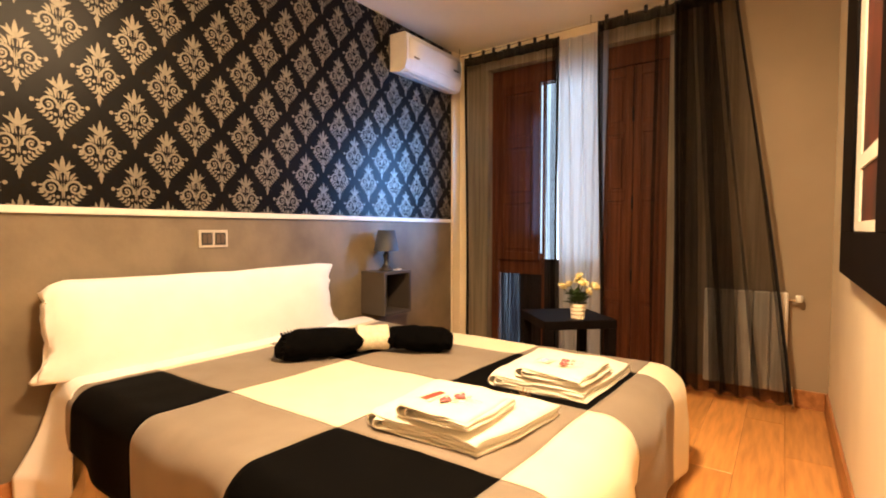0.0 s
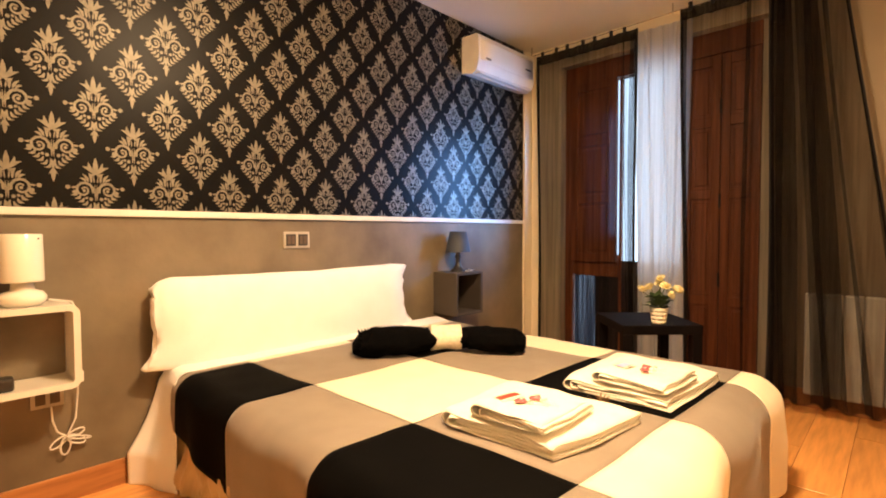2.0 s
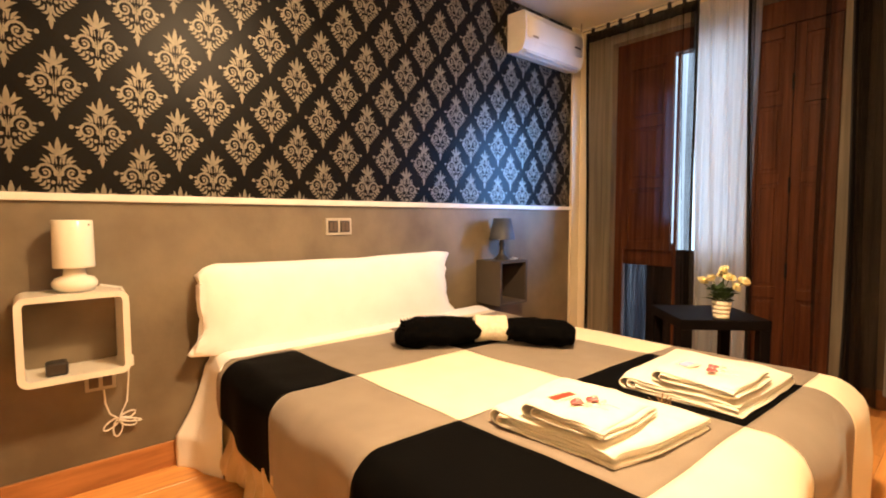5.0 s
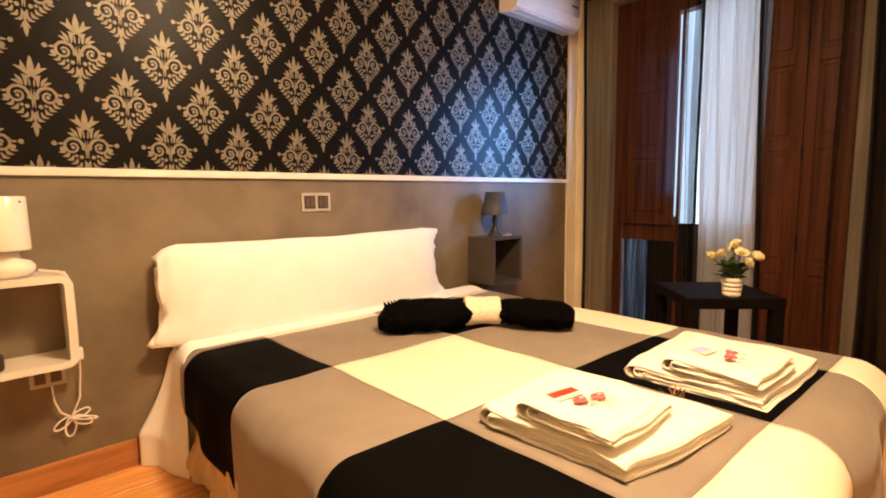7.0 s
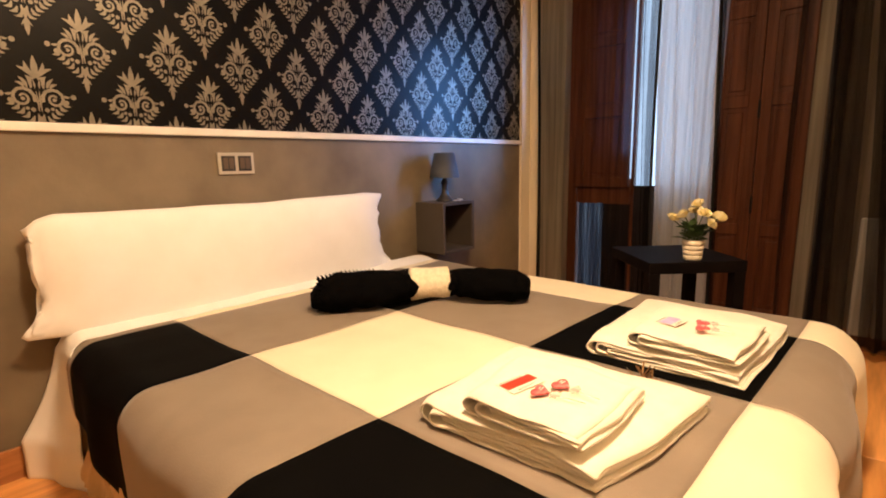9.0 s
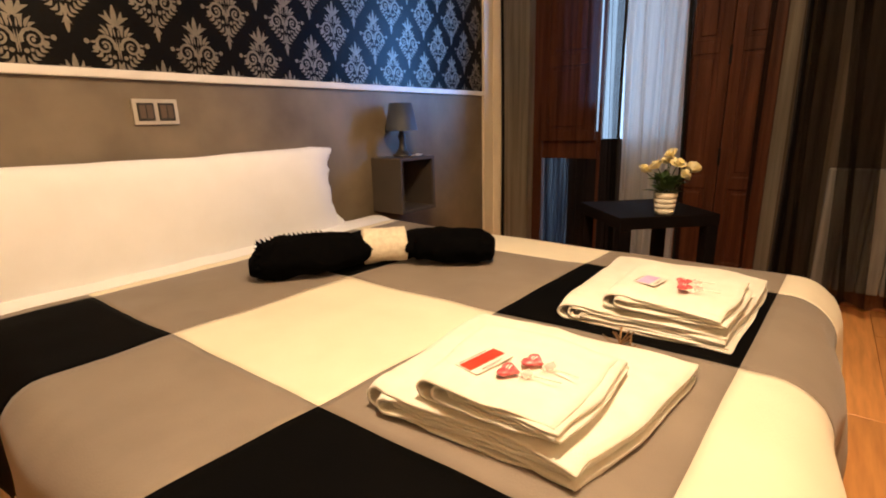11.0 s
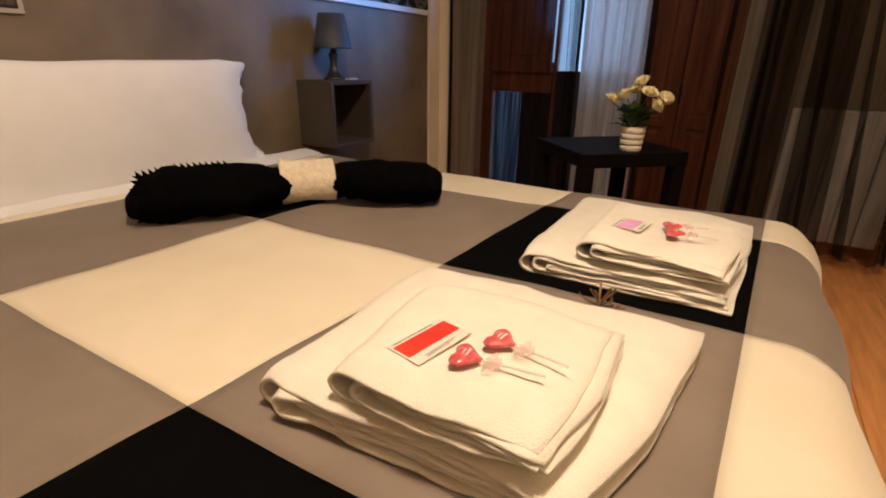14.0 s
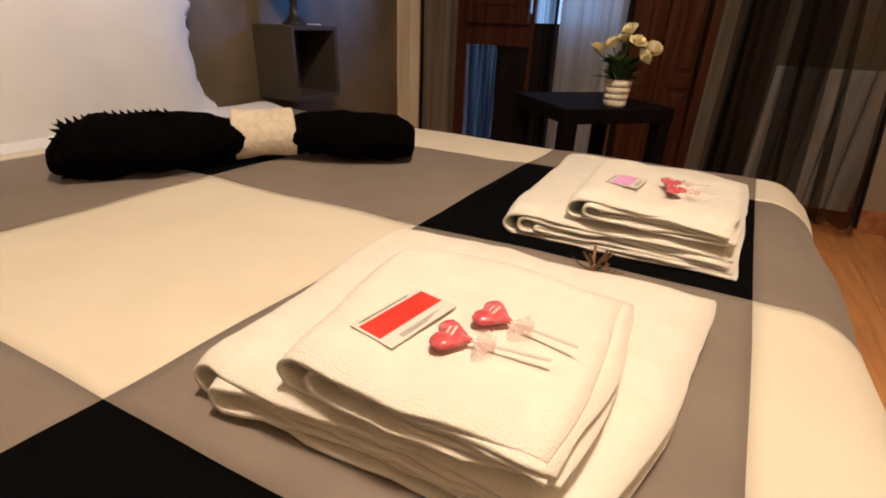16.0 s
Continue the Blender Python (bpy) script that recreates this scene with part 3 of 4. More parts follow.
for k in range(15):
    f = k / 14
    p = Vector((0.548, 0.035, 0.545)) + AX * (0.215 * f)
    r = 0.098 + 0.024 * min(1, f * 2.2)
    for a in (112, 165):
        ca, sa = math.cos(math.radians(a)), math.sin(math.radians(a))
        tooth(p + SD * ca * r + Vector((0, 0, sa * r * 0.60)), SD * ca + Vector((0, 0, sa * 0.8)) - AX * 0.5, AX, 0.016)
for k in range(16):
    a = 2 * math.pi * k / 16
    ca, sa = math.cos(a), max(-0.7, math.sin(a))
    tooth(Vector((0.553, 0.040, 0.545)) + SD * ca * 0.088 + Vector((0, 0, sa * 0.054)), SD * ca * 0.6 + Vector((0, 0, sa * 0.5)) - AX, SD * -math.sin(a) + Vector((0, 0, math.cos(a))), 0.020)
part("fringe", fr, KNIT, scarf, "black toothed fringe")


# ---- towels ----
def folded(lx, ly, height, thick, seed, taper=0.0):
    """A towel folded over and over: three nested turns at one end, six loose edges at the other, soft waves along the rest."""
    folds = []
    pitch = height / 6
    rn = random.Random(int(seed * 10))
    for k in range(3):
        bm = bmesh.new()
        lo, hi = pitch * (k + 0.5), pitch * (5.5 - k)
        r, c = (hi - lo) / 2, (hi + lo) / 2
        x0 = height * 0.62 + k * 0.024
        e_lo, e_hi = lx - rn.uniform(0.0, 0.014), lx - rn.uniform(0.002, 0.016)
        path = [(e_lo + (x0 - e_lo) * i / 16, lo) for i in range(17)]
        path += [(x0 - r * 1.25 * math.sin(math.pi * i / 11), c - r * math.cos(math.pi * i / 11)) for i in range(1, 11)]
        path += [(x0 + (e_hi - x0) * i / 16, hi) for i in range(17)]
        bent = []
        for x, z in path:
            f = z / height
            w = 0.0016 * math.sin(x * 31 + seed + k * 2 + (z > c) * 1.3)
            bent.append((x, z + w + 0.006 * f * f * math.exp(-((x - 0.05) / 0.05) ** 2) - z * 0.26 * max(0, (x / lx - 0.6) / 0.4) ** 2))
        n = len(bent)
        nor = []
        for i in range(n):
            p, q = bent[max(i - 1, 0)], bent[min(i + 1, n - 1)]
            dx, dz = q[0] - p[0], q[1] - p[1]
            ln = math.hypot(dx, dz) or 1
            nor.append((-dz / ln * thick / 2, dx / ln * thick / 2))
        loop = [(p[0] + q[0], p[1] + q[1], i / (n - 1)) for i, (p, q) in enumerate(zip(bent, nor))]
        loop += [(p[0] - q[0], p[1] - q[1], 1 - i / (n - 1)) for i, (p, q) in enumerate(zip(bent[::-1], nor[::-1]))]
        off = [rn.uniform(-0.007, 0.007) for _ in range(4)]
        m = 22
        rings = []
        for j in range(m + 1):
            s = j / m
            s = 0.5 - 0.5 * math.cos(math.pi * s)
            near, far = s * ly, (1 - s) * ly
            ring = []
            for x, z, t in loop:
                f = z / height
                y = near + (1 - s) * (off[0] * (1 - t) + off[1] * t) + s * (off[2] * (1 - t) + off[3] * t)
                y += (0.014 * noise.noise(Vector((x * 5, seed * 5, k + t))) + 0.005 * noise.noise(Vector((x * 22, seed * 7, k + t * 2)))) * (1 - 2 * s)
                xx = x * (1 - taper * (1 - s) ** 1.5) + 0.014 * noise.noise(Vector((y * 6, seed * 3, k * 0.4 + t * 0.6))) + 0.004 * noise.noise(Vector((y * 24, seed * 9, k + t * 2)))
                droop = 0.011 * f * max(0, 1 - min(near, far) / 0.035) ** 2
                zz = z - droop + f * (0.0040 * noise.noise(Vector((x * 9, y * 9, seed))) + 0.0018 * noise.noise(Vector((x * 26, y * 20, seed))))
                ring.append(bm.verts.new((xx, y, max(0.001, zz))))
            rings.append(ring)
        L = len(loop)
        for p, q in zip(rings, rings[1:]):
            for i in range(L):
                bm.faces.new((p[i], p[(i + 1) % L], q[(i + 1) % L], q[i]))
        for ring in (rings[0], rings[-1]):
            for i in range(n - 1):
                bm.faces.new((ring[i], ring[i + 1], ring[L - 2 - i], ring[L - 1 - i]))
        folds.append(bm)
    return folds


def towel(label, x, y, z, lx, ly, height, thick, seed, turn=0.0, taper=0.0):
    ob = thing("folded_towel", label, "towel", group="folded towels on the bed")
    for bm in folded(lx, ly, height, thick, seed, taper):
        part("fold", bm, TOWEL, ob, smooth=True)
    ob.matrix_world = pose(x, y, z, 0, 0, turn)
    return ob


TZ = BZ + 0.008
towel("large folded ecru terry towel lying on the quilt", 1.405, -0.240, TZ, 0.485, 0.390, 0.0560, 0.0064, 1.0, 4, 0.19)
towel("small ecru hand towel folded on top of a larger one", 1.512, -0.228, TZ + 0.0545, 0.288, 0.245, 0.0480, 0.0056, 2.3, 4, 0.13)
towel("large folded ecru terry towel on the black quilt square", 1.508, 0.328, TZ, 0.435, 0.510, 0.0500, 0.0058, 3.1, 3, 0.11)
towel("small ecru hand towel folded on the second large towel", 1.612, 0.345, TZ + 0.0505, 0.290, 0.290, 0.0420, 0.0050, 4.7, 2, 0.08)


def card(label, m, lx, ly, print_mat, bar):
    c = thing("card", label, "card")
    part("paper", boxes((0, lx, 0, ly, 0, 0.0012)), WHITECARD, c)
    part("printed_band", boxes((lx * bar[0], lx * bar[1], ly * 0.03, ly * 0.97, 0.0013, 0.0018)), print_mat, c, "coloured printed band")
    part("text_line", boxes((lx * 0.06, lx * 0.085, ly * 0.08, ly * 0.8, 0.0013, 0.0016)), SOCKET, c, "small dark line of print")
    for k in range(3):
        part("text_line", boxes((lx * (0.84 + 0.04 * k), lx * (0.85 + 0.04 * k), ly * 0.2, ly * (0.8 - 0.1 * k), 0.0013, 0.0016)), SOCKET, c, "small dark line of print")
    c.matrix_world = m
    return c


T1 = TZ + 0.1070
T2 = TZ + 0.0990
card("red and white visiting card on a towel", pose(1.563, -0.182, T1, 0, 0, -10), 0.050, 0.088, REDCARD, (0.16, 0.68))
card("pink and white visiting card on a towel", pose(1.660, 0.425, T2, 0, 0, -8), 0.058, 0.068, PINKCARD, (0.16, 0.72))


def lollipop(m, length):
    o = thing("lollipop", "red heart-shaped wrapped lollipop on a folded towel", "lollipop", group="lollipops on the towels")
    bm = bmesh.new()
    n = 28
    levels = ((0.0009, 0.0015), (0.00126, 0.0032), (0.00134, 0.0055), (0.00122, 0.0080), (0.00092, 0.0098), (0.00048, 0.0107))
    rings = []
    for scale, z in levels:
        ring = []
        for k in range(n):
            t = 2 * math.pi * k / n
            x = 16 * math.sin(t) ** 3
            y = 13 * math.cos(t) - 5 * math.cos(2 * t) - 2 * math.cos(3 * t) - math.cos(4 * t)
            crease = 0.0009 * noise.noise(Vector((x * 0.35, y * 0.35, length * 90)))
            ring.append(bm.verts.new((x * scale, y * scale * 0.92, z + crease)))
        rings.append(ring)
    for lower, upper in zip(rings, rings[1:]):
        for k in range(n):
            bm.faces.new((lower[k], lower[(k + 1) % n], upper[(k + 1) % n], upper[k]))
    bm.faces.new(rings[0][::-1])
    bm.faces.new(rings[-1])
    candy = part("candy", bm, CANDY, o, smooth=True)
    part("printed_mark", boxes((-0.007, 0.007, -0.004, -0.0022, 0.0095, 0.0117), (-0.005, 0.005, 0.001, 0.0024, 0.0095, 0.0117)), WHITECARD, candy, "pale printed mark")
    part("stick", tube([(0, -0.016, 0.005), (0.002, -0.05, 0.004), (0.003, -length, 0.003)], 0.0016, 8), WHITECARD, o, "thin white stick")
    bm = bmesh.new()
    c0 = bm.verts.new((0, -0.020, 0.006))
    fan = [bm.verts.new((0.018 * math.sin(a), -0.020 - 0.020 * math.cos(a), 0.003 + 0.005 * (k % 2))) for k, a in enumerate([i * 0.28 - 1.4 for i in range(11)])]
    for a, b in zip(fan, fan[1:]):
        bm.faces.new((c0, a, b))
    part("wrapper", bm, WRAP, o, "crinkled clear wrapper")
    o.matrix_world = m
    return o


for m, ln in ((pose(1.648, -0.155, T1, 0, 0, 98), 0.085), (pose(1.666, -0.106, T1, 0, 0, 84), 0.080), (pose(1.776, 0.435, T2, 0, 0, 95), 0.075), (pose(1.766, 0.475, T2, 0, 0, 112), 0.070)):
    lollipop(m, ln)

tin = bmesh.new()
for k in range(16):
    a = k * 0.9
    p = Vector((1.70 + 0.012 * math.cos(a * 2.3), 0.248 + 0.02 * math.sin(a * 1.7), BZ + 0.010))
    q = p + Vector((0.028 * math.cos(a), 0.028 * math.sin(a), 0.012 + 0.012 * (k % 3)))
    s0 = Vector((-math.sin(a), math.cos(a), 0)) * 0.0022
    v = [tin.verts.new(x) for x in (p + s0, p - s0, q - s0, q + s0)]
    tin.faces.new(v)
so = tagged(link_mesh("tinsel_sprig", tin, BRONZE), "small bronze tinsel sprig lying between the towels", "sprig").modifiers.new("thickness", "SOLIDIFY")
so.thickness = 0.0012


# ---- wall boxes with lamps ----
def shell(y0, y1, z0, z1, depth, t, r, n=7):
    """A box open to the front: an outer and an inner rounded outline joined through its depth."""
    def outline(a0, a1, b0, b1, rad):
        pts = []
        for cx, cz, s in ((a1 - rad, b1 - rad, 0), (a0 + rad, b1 - rad, 90), (a0 + rad, b0 + rad, 180), (a1 - rad, b0 + rad, 270)):
            for k in range(n):
                a = math.radians(s + 90 * k / (n - 1))
                pts.append((cx + rad * math.cos(a), cz + rad * math.sin(a)))
        return pts
    o, i = outline(y0, y1, z0, z1, r), outline(y0 + t, y1 - t, z0 + t, z1 - t, max(r - t, 0.002))
    bm = bmesh.new()
    g = []
    for pts, x in ((o, 0.0), (o, depth - 0.003), ([(a * 0.985 + b * 0.015, c * 0.985 + d * 0.015) for (a, c), (b, d) in zip(o, i)], depth), (i, depth - 0.001), (i, 0.004)):
        g.append([bm.verts.new((x, a, b)) for a, b in pts])
    m = len(o)
    for a, b in zip(g, g[1:]):
        for k in range(m):
            bm.faces.new((a[k], a[(k + 1) % m], b[(k + 1) % m], b[k]))
    bm.faces.new(g[0])
    return bm


wb = thing("wall_box", "white rounded open box shelf fixed to the wall", "wall shelf")
part("shell", shell(-1.282, -0.950, 0.506, 0.822, 0.20, 0.022, 0.035), WHITEBOX, wb)
part("back_panel", boxes((0.0045, 0.008, -1.259, -0.973, 0.529, 0.799)), STUCCO, wb, "grey inside back")
gb = thing("wall_box", "grey square open box shelf fixed to the wall", "wall shelf")
part("shell", shell(1.140, 1.425, 0.500, 0.803, 0.225, 0.016, 0.006, 4), GREYBOX, gb)
part("back_panel", boxes((0.0045, 0.008, 1.157, 1.408, 0.517, 0.786)), INSIDE, gb, "inside back with the shade in its colour")
# thin added skins that carry the painted shade on the inner sides
for r in ((0.008, 0.215, 1.1565, 1.1595, 0.5165, 0.7865), (0.008, 0.215, 1.4055, 1.4085, 0.5165, 0.7865), (0.008, 0.215, 1.1595, 1.4055, 0.7835, 0.7865), (0.008, 0.215, 1.1595, 1.4055, 0.5165, 0.5195)):
    part("shade_skin", boxes(r), INSIDE, gb, "added inner skin with the shade in its colour")

wl = thing("table_lamp", "unlit white opal glass table lamp on the white box", "lamp", (0.105, -1.105, 0.822))
part("foot", lathe([(0.030, 0.0), (0.058, 0.004), (0.070, 0.022), (0.071, 0.036), (0.060, 0.052), (0.036, 0.060), (0.033, 0.088)], 36), GLASSW, wl, smooth=True)
part("glass_shade", lathe([(0.033, 0.088), (0.064, 0.090), (0.065, 0.096), (0.063, 0.262), (0.060, 0.266), (0.058, 0.262), (0.058, 0.100)], 40, cap=False), GLASSW, wl, smooth=True)
part("knob", lathe([(0.003, 0), (0.003, 0.006)], 10, (0.045, 0.045, 0.245)), DARKPL, wl, "tiny dark knob")

gl = thing("table_lamp", "small grey-blue shaded table lamp with a black turned foot", "lamp", (0.105, 1.290, 0.803))
part("turned_foot", lathe([(0.055, 0.0), (0.056, 0.008), (0.040, 0.018), (0.022, 0.045), (0.016, 0.080), (0.024, 0.112), (0.016, 0.125), (0.010, 0.150), (0.010, 0.175)], 28), DARKPL, gl, smooth=True)
part("shade", lathe([(0.092, 0.142), (0.062, 0.290), (0.060, 0.290), (0.090, 0.142)], 40, cap=False), SHADEG, gl, "tapered grey-blue shade", smooth=True)
part("cable", tube([(0.05, 0.01, 0.006), (0.07, 0.06, 0.004), (0.04, 0.12, 0.004), (-0.03, 0.15, 0.004)], 0.0028), PLASTIC, gl, "white cable")

al = tagged(link_mesh("alarm_clock", box(bmesh.new(), 0.115, 0.175, -1.205, -1.140, 0.5285, 0.578, bevel=0.010, seg=3), DARKPL, None, False), "small black clock lying in the white box", "clock")


def loops(c, sizes):
    pts = []
    for k, (ry, rz, ang) in enumerate(sizes):
        for i in range(13):
            a = 2 * math.pi * i / 12
            u, w = ry * (1 - math.cos(a)) / 2 * 2, rz * math.sin(a)
            ca, sa = math.cos(math.radians(ang)), math.sin(math.radians(ang))
            pts.append((c[0] + 0.004 * k, c[1] + u * ca - w * sa, c[2] + u * sa + w * ca))
    return pts


cable = thing("lamp_cable", "white lamp cable tied in a bow below the box", "cable", (0, -0.033, 0.040))
part("lead", tube([(0.11, -0.998, 0.800), (0.12, -0.93, 0.785), (0.12, -0.912, 0.74), (0.10, -0.910, 0.62), (0.06, -0.908, 0.50), (0.03, -0.907, 0.40), (0.025, -0.915, 0.30), (0.03, -0.945, 0.235)], 0.0035), PLASTIC, cable)
part("bow", tube(loops((0.022, -0.945, 0.232), [(0.032, 0.014, 215), (0.036, 0.016, 262), (0.034, 0.016, 330), (0.030, 0.013, 20), (0.040, 0.006, 345)]), 0.0035), PLASTIC, cable)
part("plug_lead", tube([(0.03, -0.992, 0.365), (0.035, -0.990, 0.31), (0.028, -0.975, 0.26), (0.026, -0.945, 0.232)], 0.0035), PLASTIC, cable)
part("inline_switch", boxes((0.105, 0.130, -0.919, -0.900, 0.468, 0.512), bevel=0.005), PLASTIC, cable, "white inline switch")


def wall_plate(name, label, y0, y1, z0, z1, gang, inner):
    o = thing(name, label, "socket")
    t = 0.014
    part("frame", boxes((0, 0.010, y0, y1, z0, z1), bevel=0.003), PLATE, o)
    w = (y1 - y0 - t * (gang + 1)) / gang
    for k in range(gang):
        a = y0 + t + k * (w + t)
        ins = part("insert", boxes((0.010, 0.0125, a, a + w, z0 + t, z1 - t), bevel=0.001), inner, o, "dark square insert")
        part("key", boxes((0.0125, 0.0145, a + w * 0.12, a + w * 0.46, z0 + t * 1.6, z1 - t * 1.6), bevel=0.0006), SOCKET, ins)
        part("key", boxes((0.0125, 0.0145, a + w * 0.54, a + w * 0.88, z0 + t * 1.6, z1 - t * 1.6), bevel=0.0006), SOCKET, ins)


wall_plate("switch_plate", "grey-beige double switch plate with dark inserts on the wall", -0.020, 0.138, 1.002, 1.094, 2, DARKPL)
wall_plate("socket_plate", "small double socket on the wall under the box", -1.085, -0.980, 0.400, 0.480, 2, SOCKET)

# ---- air conditioner ----
ac = thing("air_conditioner", "white split air conditioner high on the papered wall", "air conditioner")
bm = bmesh.new()
prof = [(0.004, 2.282), (0.100, 2.262), (0.148, 2.286), (0.166, 2.340), (0.170, 2.420), (0.166, 2.520), (0.150, 2.548), (0.004, 2.552)]
ends = [[bm.verts.new((x, y, z)) for x, z in prof] for y in (1.450, 1.455, 2.175, 2.180)]
for a, b in zip(ends, ends[1:]):
    for k in range(len(prof)):
        bm.faces.new((a[k], a[(k + 1) % len(prof)], b[(k + 1) % len(prof)], b[k]))
bm.faces.new(ends[0])
bm.faces.new(ends[-1])
part("case", bm, WHITE, ac)
part("front_panel", sheet(lambda u, v: (0.1735 - 0.007 * (2 * v - 1) ** 2, 1.475 + 0.680 * u, 2.355 + 0.165 * v), 4, 8, 0.004), PLASTIC, ac, "smooth front panel", smooth=True)
part("air_flap", boxes((0.104, 0.156, 1.48, 2.15, 2.266, 2.272), bevel=0.002), PLASTIC, ac, "closed air flap")
part("badge", boxes((0.1715, 0.1745, 1.53, 1.59, 2.372, 2.386)), METAL, ac, "small silver badge")
part("display", boxes((0.1705, 0.1745, 2.05, 2.13, 2.415, 2.428)), DARKPL, ac, "dark display slot")

# ---- curtains ----
def curtain(name, label, x0, x1, b0, b1, z0, z1, y, folds, amp, mat, tier=0.075, seed=0.0, rows=26, strips=()):
    """Gathered cloth hung between x0..x1 above and b0..b1 below."""
    o = thing(name, label, "curtain")

    def fn(u, v):
        x = (x0 + (x1 - x0) * u) * v + (b0 + (b1 - b0) * u) * (1 - v)
        ph = u * folds * 2 * math.pi + seed
        w = amp * (math.sin(ph) + 0.5 * math.sin(ph * 1.7 + v * 2 + 1)) * (0.55 + 0.45 * (1 - v))
        return (x + 0.012 * math.sin(ph * 0.5 + v * 4), y + w, z0 + (z1 - z0) * v + 0.006 * math.sin(ph))
    part("cloth", sheet(fn, int(folds * 12), rows), mat, o, smooth=True)
    if mat in (BLACKNET, BLACKDENSE):
        def band(u, v):
            p = fn(u, 1.0)
            return (p[0], p[1] - 0.003, p[2] - tier * (1 - v))
        part("heading", sheet(band, int(folds * 12), 2), BLACKBAND, o, "denser gathered heading", smooth=True)
        for u in (0.0, 1.0):
            pts = [fn(u, k / 24) for k in range(25)]
            part("hem", tube([(p[0], p[1], p[2]) for p in pts], 0.009, 6), BLACKHEM, o, "dark doubled hem")
        for lo, hi in strips:
            part("gathered_fold", sheet(lambda u, v: Vector(fn(lo + (hi - lo) * u, v * 0.985 + 0.005)) + Vector((0, -0.008 - 0.004 * math.sin(u * 9), 0)), 10, rows), BLACKFOLD, o, "doubled dark fold", smooth=True)
        for k in range(int(folds)):
            u = (k + 0.4) / folds
            p = fn(u, 1.0)
            part("tab", boxes((p[0] - 0.012, p[0] + 0.012, p[1] - 0.012, p[1] + 0.006, p[2] - 0.02, p[2] + 0.035), bevel=0.003), BLACKHEM, o, "small black tab")
    return o


curtain("curtain", "sheer black organza curtain hung to the floor", 0.160, 0.985, 0.160, 1.005, 0.04, 2.575, 2.26, 7, 0.018, BLACKNET, seed=0.4, strips=((0.0, 0.03), (0.905, 0.918), (0.962, 1.0)))
curtain("curtain", "sheer black organza curtain before the closed shutter", 1.330, 1.850, 1.360, 1.860, 0.05, 2.590, 2.21, 4, 0.016, BLACKNET, seed=2.0, strips=((0.0, 0.07), (0.70, 0.74)))
curtain("curtain", "gathered black organza curtain flaring over the radiator", 1.840, 2.170, 1.840, 2.495, 0.06, 2.590, 2.19, 6, 0.022, BLACKDENSE, seed=0.7, strips=((0.0, 0.16), (0.10, 0.27), (0.34, 0.50), (0.44, 0.62), (0.70, 0.76), (0.965, 1.0)))
curtain("voile_curtain", "white voile curtain before the bright glass", 0.955, 1.345, 0.985, 1.335, 0.06, 2.575, 2.335, 7, 0.014, WHITENET, seed=1.0)
rod = thing("curtain_wire", "thin steel curtain wire stretched under the ceiling", "curtain wire")
part("wire", tube([(0.10, 2.27, 2.602), (1.3, 2.25, 2.610), (2.56, 2.23, 2.615)], 0.004), METAL, rod)
for hx in (0.10, 1.25, 2.56):
    part("hook", tube([(hx, 2.25, 2.60), (hx, 2.25, 2.63), (hx, 2.25, 2.67)], 0.005), METAL, rod, "small steel hook")

# ---- radiator ----
rad = thing("radiator", "white panel radiator half behind the black curtain", "radiator")
part("panel", boxes((2.022, 2.473, 2.318, 2.345, 0.12, 0.70), bevel=0.006), WHITE, rad)
for k in range(5):
    x = 2.020 + k * 0.0912
    part("section", boxes((x, x + 0.0875, 2.288, 2.330, 0.10, 0.715), bevel=0.010), WHITE, rad)
part("valve", lathe([(0.016, 0.0), (0.020, 0.006), (0.020, 0.034), (0.014, 0.042)], 18, (2.525, 2.32, 0.660)), PLASTIC, rad, "white valve head")
part("pipe", tube([(2.470, 2.32, 0.67), (2.525, 2.32, 0.672), (2.530, 2.345, 0.66), (2.530, 2.38, 0.655)], 0.008), METAL, rad)
part("pipe", tube([(2.47, 2.32, 0.14), (2.505, 2.32, 0.135), (2.51, 2.32, 0.0)], 0.008), METAL, rad)
for x in (2.12, 2.36):
    part("bracket", boxes((x, x + 0.03, 2.345, 2.38, 0.2, 0.5)), METAL, rad)

# ---- picture ----
pic = thing("framed_picture", "large dark picture with white strips in a wide black frame", "picture")
PY0, PY1, PZ0, PZ1 = 0.00, 1.33, 0.92, 2.16
F = 0.38
for r in ((RX - 0.045, RX, PY0, PY1, PZ0, PZ0 + 0.17), (RX - 0.045, RX, PY0, PY1, PZ1 - 0.17, PZ1), (RX - 0.045, RX, PY1 - F, PY1, PZ0 + 0.17, PZ1 - 0.17), (RX - 0.045, RX, PY0, PY0 + F, PZ0 + 0.17, PZ1 - 0.17)):
    part("frame", boxes(r, bevel=0.004), LACQUER, pic)
part("canvas", boxes((RX - 0.030, RX - 0.002, PY0 + F, PY1 - F, PZ0 + 0.17, PZ1 - 0.17)), CANVAS, pic, "dark red-brown print")
for r in ((RX - 0.036, RX - 0.030, 0.82, 0.948, PZ0 + 0.172, PZ1 - 0.18), (RX - 0.036, RX - 0.030, 0.39, 0.819, PZ0 + 0.172, PZ0 + 0.205), (RX - 0.036, RX - 0.030, 0.39, 0.819, 1.30, 1.345)):
    part("strip", boxes(r), WHITECARD, pic, "white painted strip")

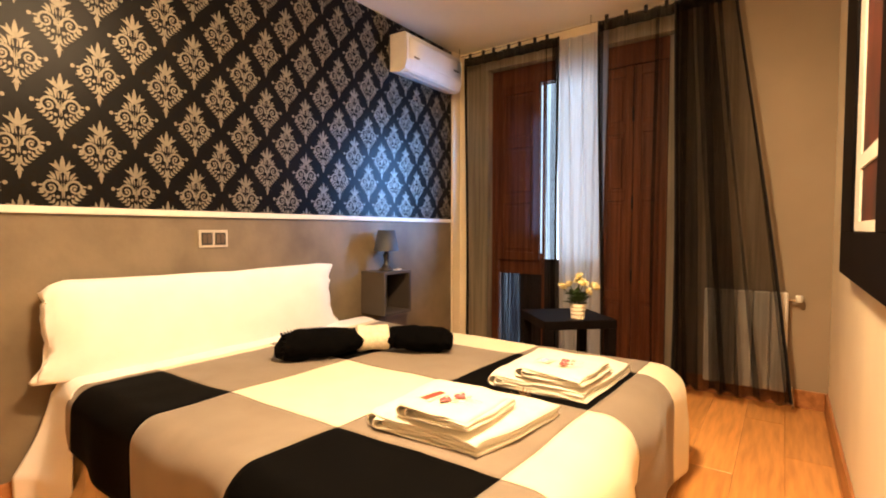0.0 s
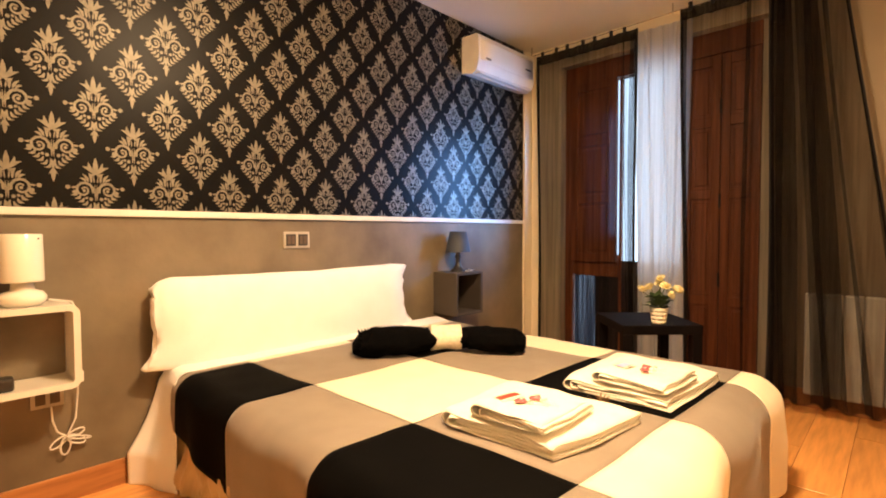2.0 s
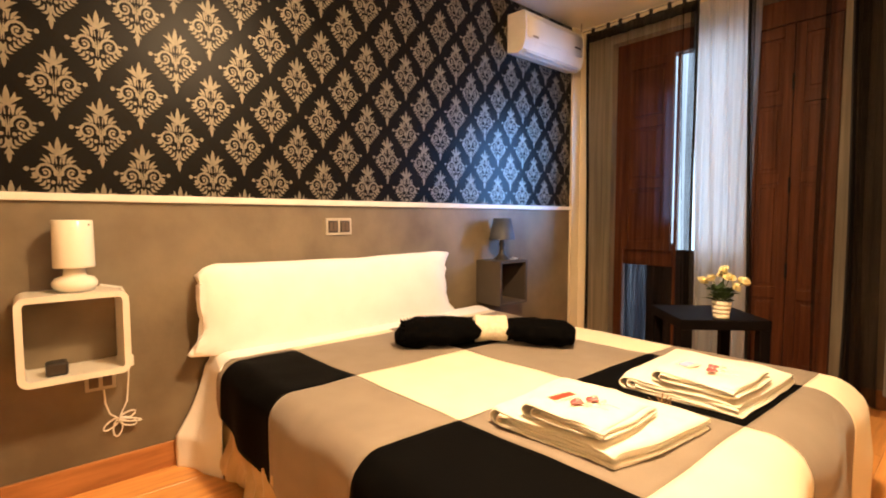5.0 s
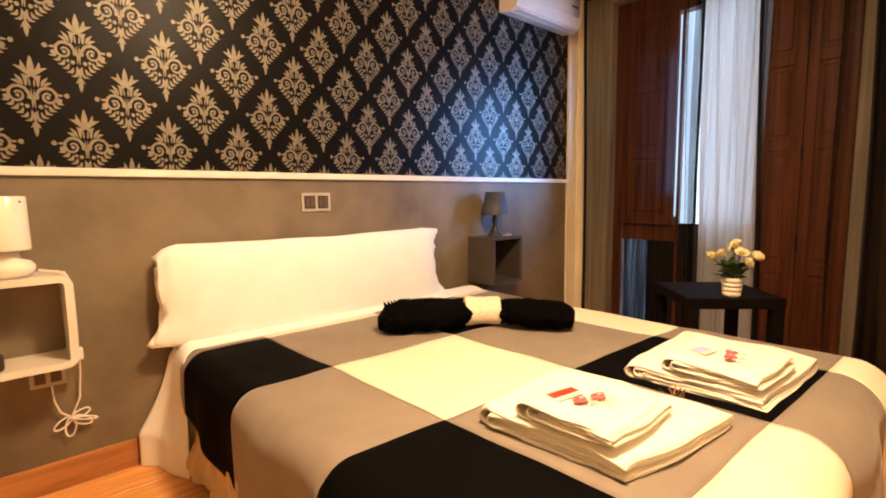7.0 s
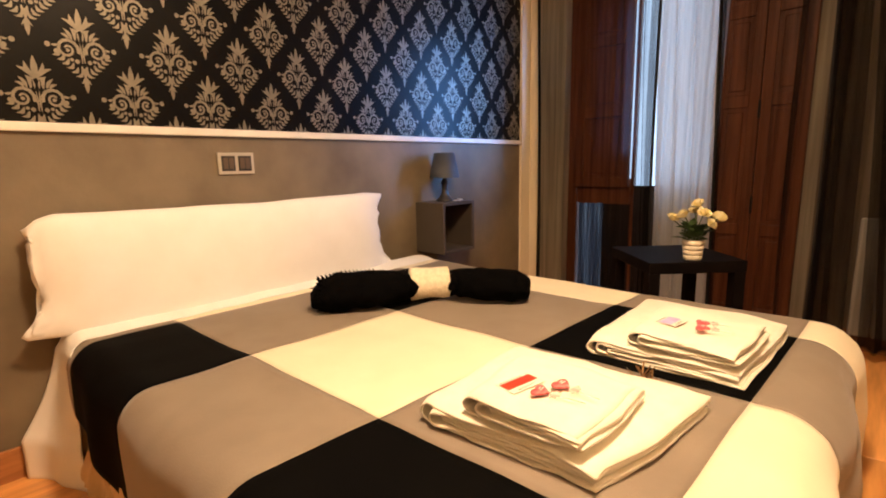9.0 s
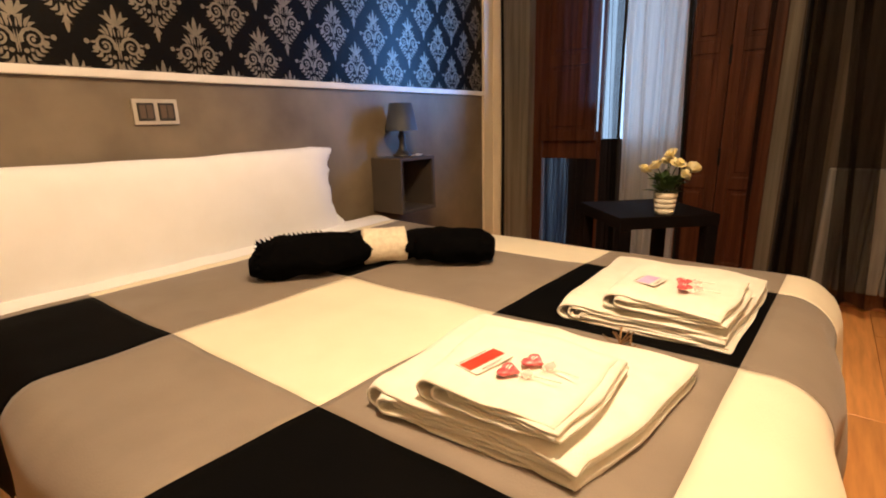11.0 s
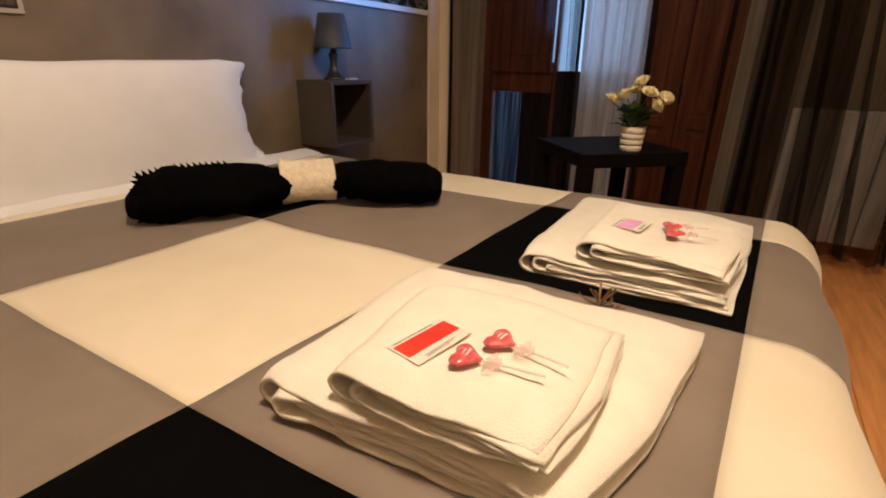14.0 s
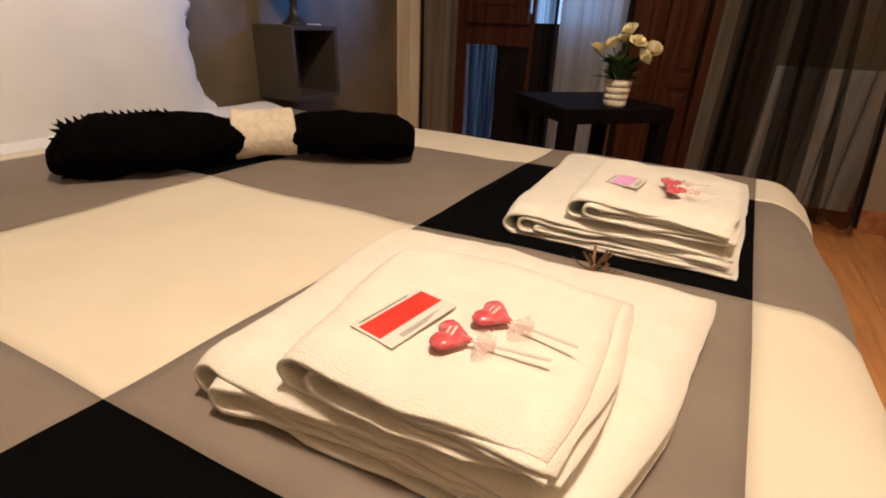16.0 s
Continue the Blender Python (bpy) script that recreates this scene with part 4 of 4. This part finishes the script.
# ---- side table with plant ----
tab = thing("side_table", "square black-brown side table standing cornerwise by the curtain", "table", (1.395, 1.450, 0))
tab.rotation_euler = (0, 0, radians(44))
H = 0.212
part("top", boxes((-H, H, -H, H, 0.545, 0.595), bevel=0.004), LACQUER, tab)
for sx in (-1, 1):
    for sy in (-1, 1):
        a, b = sx * (H - 0.052), sy * (H - 0.052)
        part("leg", boxes((min(a, a + sx * 0.05), max(a, a + sx * 0.05), min(b, b + sy * 0.05), max(b, b + sy * 0.05), 0.0, 0.545), bevel=0.003), LACQUER, tab)
pot = thing("potted_plant", "ribbed cream pot with yellow-white artificial flowers on the table", "plant", (1.505, 1.335, 0.595))
pot.scale = (0.94, 0.94, 0.90)
ribs = [(0.034, 0.0), (0.037, 0.004)]
for k in range(4):
    z = 0.006 + k * 0.023
    r = 0.039 + 0.0024 * k
    ribs += [(r, z), (r + 0.0022, z + 0.010), (r + 0.0008, z + 0.019), (r - 0.0012, z + 0.0215)]
ribs += [(0.0495, 0.100), (0.046, 0.100), (0.045, 0.088)]
part("pot", lathe(ribs, 36), CERAMIC, pot, smooth=True)
part("soil", lathe([(0.045, 0.086), (0.030, 0.092), (0.004, 0.094)], 20), SOIL, pot)
rnd = random.Random(5)
heads = [(-0.090, -0.030, 0.195), (0.012, 0.00, 0.262), (0.092, 0.020, 0.205), (0.045, -0.04, 0.225), (-0.030, -0.05, 0.215), (0.070, -0.04, 0.180), (-0.010, 0.045, 0.230)]
for k, hd in enumerate(heads):
    part("stem", tube([(hd[0] * 0.1, hd[1] * 0.1, 0.085), (hd[0] * 0.45, hd[1] * 0.4, 0.085 + (hd[2] - 0.085) * 0.6), hd], 0.0022, 6), STEM, pot)
    bm = bmesh.new()
    c = Vector(hd)
    for ring, (count, wide, high) in enumerate(((8, 0.024, 0.010), (7, 0.017, 0.020), (5, 0.009, 0.025))):
        for j in range(count):
            a = 2 * math.pi * j / count + ring * 0.4 + k
            out, sd = Vector((math.cos(a), math.sin(a), 0)), Vector((-math.sin(a), math.cos(a), 0))
            up = Vector((0, 0, 1))
            tip = Matrix.Rotation(0.5 + 0.25 * (k % 3), 3, Vector((math.sin(k * 2.4), math.cos(k * 2.4), 0)))
            rows_ = [(0.10, -0.006, 0.20), (0.62, high * 0.35, 0.55), (1.10, high * 0.95, 0.62), (1.30, high * 1.15, 0.26)]
            q = [[bm.verts.new(c + tip @ (out * wide * o + up * (h + rnd.uniform(-0.002, 0.002)) + sd * wide * w * e)) for e in (-1, 1)] for o, h, w in rows_]
            for p0, p1 in zip(q, q[1:]):
                bm.faces.new((p0[0], p0[1], p1[1], p1[0]))
    part("flower", bm, PETAL, pot, "pale yellow flower")
lv = bmesh.new()
for k in range(90):
    a, up = rnd.uniform(0, 2 * math.pi), rnd.uniform(0, 1)
    base = Vector((0.02 * math.cos(a), 0.02 * math.sin(a), 0.092 + 0.07 * up))
    d = Vector((math.cos(a), math.sin(a), rnd.uniform(0.1, 1.3))).normalized()
    L = rnd.uniform(0.04, 0.085)
    sd = Vector((-math.sin(a), math.cos(a), rnd.uniform(-0.3, 0.3))) * L * 0.24
    v = [lv.verts.new(x) for x in (base, base + d * L * 0.5 + sd, base + d * L + Vector((0, 0, -0.010)), base + d * L * 0.5 - sd)]
    lv.faces.new(v)
part("leaves", lv, LEAF, pot, "dark green narrow leaves")

# ---- black chair beside the white box ----
ch = thing("chair", "black wooden chair standing beside the wall box", "chair", (0.34, -1.62, 0))
for sx in (-0.19, 0.19):
    for sy in (-0.19, 0.19):
        tall = 0.46
        part("leg", tube([(sx * 1.06, sy * 1.42 if sy > 0 else sy * 1.1, 0), (sx, sy * 1.25 if sy > 0 else sy, tall)], 0.018, 10), LACQUER, ch)
part("seat", boxes((-0.22, 0.22, -0.22, 0.26, 0.45, 0.48), bevel=0.012), LACQUER, ch)
part("backrest", boxes((-0.22, 0.22, -0.22, -0.20, 0.62, 0.88), bevel=0.008), LACQUER, ch)
for sx in (-0.20, 0.20):
    part("post", tube([(sx, -0.205, 0.47), (sx, -0.21, 0.88)], 0.014, 10), LACQUER, ch)

# ---- ceiling lamp ----
cl = thing("ceiling_lamp", "round opal ceiling lamp giving warm light", "lamp", (LAMP[0], LAMP[1], LAMP[2]))
part("plate", lathe([(0.16, 0.125), (0.165, 0.14), (0.165, 0.15)], 32), METAL, cl)
part("bowl", lathe([(0.02, 0.055), (0.09, 0.065), (0.14, 0.09), (0.158, 0.125)], 32), BULB, cl, "glowing opal bowl", smooth=True)

# ---- floor boards, laid along the room ----
pw, pl = 0.19, 1.28
plank_meshes = {}
for i in range(14):
    x0, x1 = i * pw + 0.0006, min((i + 1) * pw, RX) - 0.0006
    y = YB - (i * 0.47) % pl
    while y < YW + 0.29:
        a, b = max(y, YB) + 0.0006, min(y + pl, YW + 0.30) - 0.0006
        if b - a > 0.02:
            key = (round(x1 - x0, 4), round(b - a, 4))
            if key not in plank_meshes:
                bm = box(bmesh.new(), -key[0] / 2, key[0] / 2, -key[1] / 2, key[1] / 2, -0.006, 0.0, bevel=0.0012, seg=1)
                me = bpy.data.meshes.new("plank")
                bm.to_mesh(me)
                bm.free()
                me.materials.append(PLANK)
                plank_meshes[key] = me
            p = new("plank", plank_meshes[key])
            p.location = ((x0 + x1) / 2, (a + b) / 2, 0)
            p.parent = floor
        y += pl
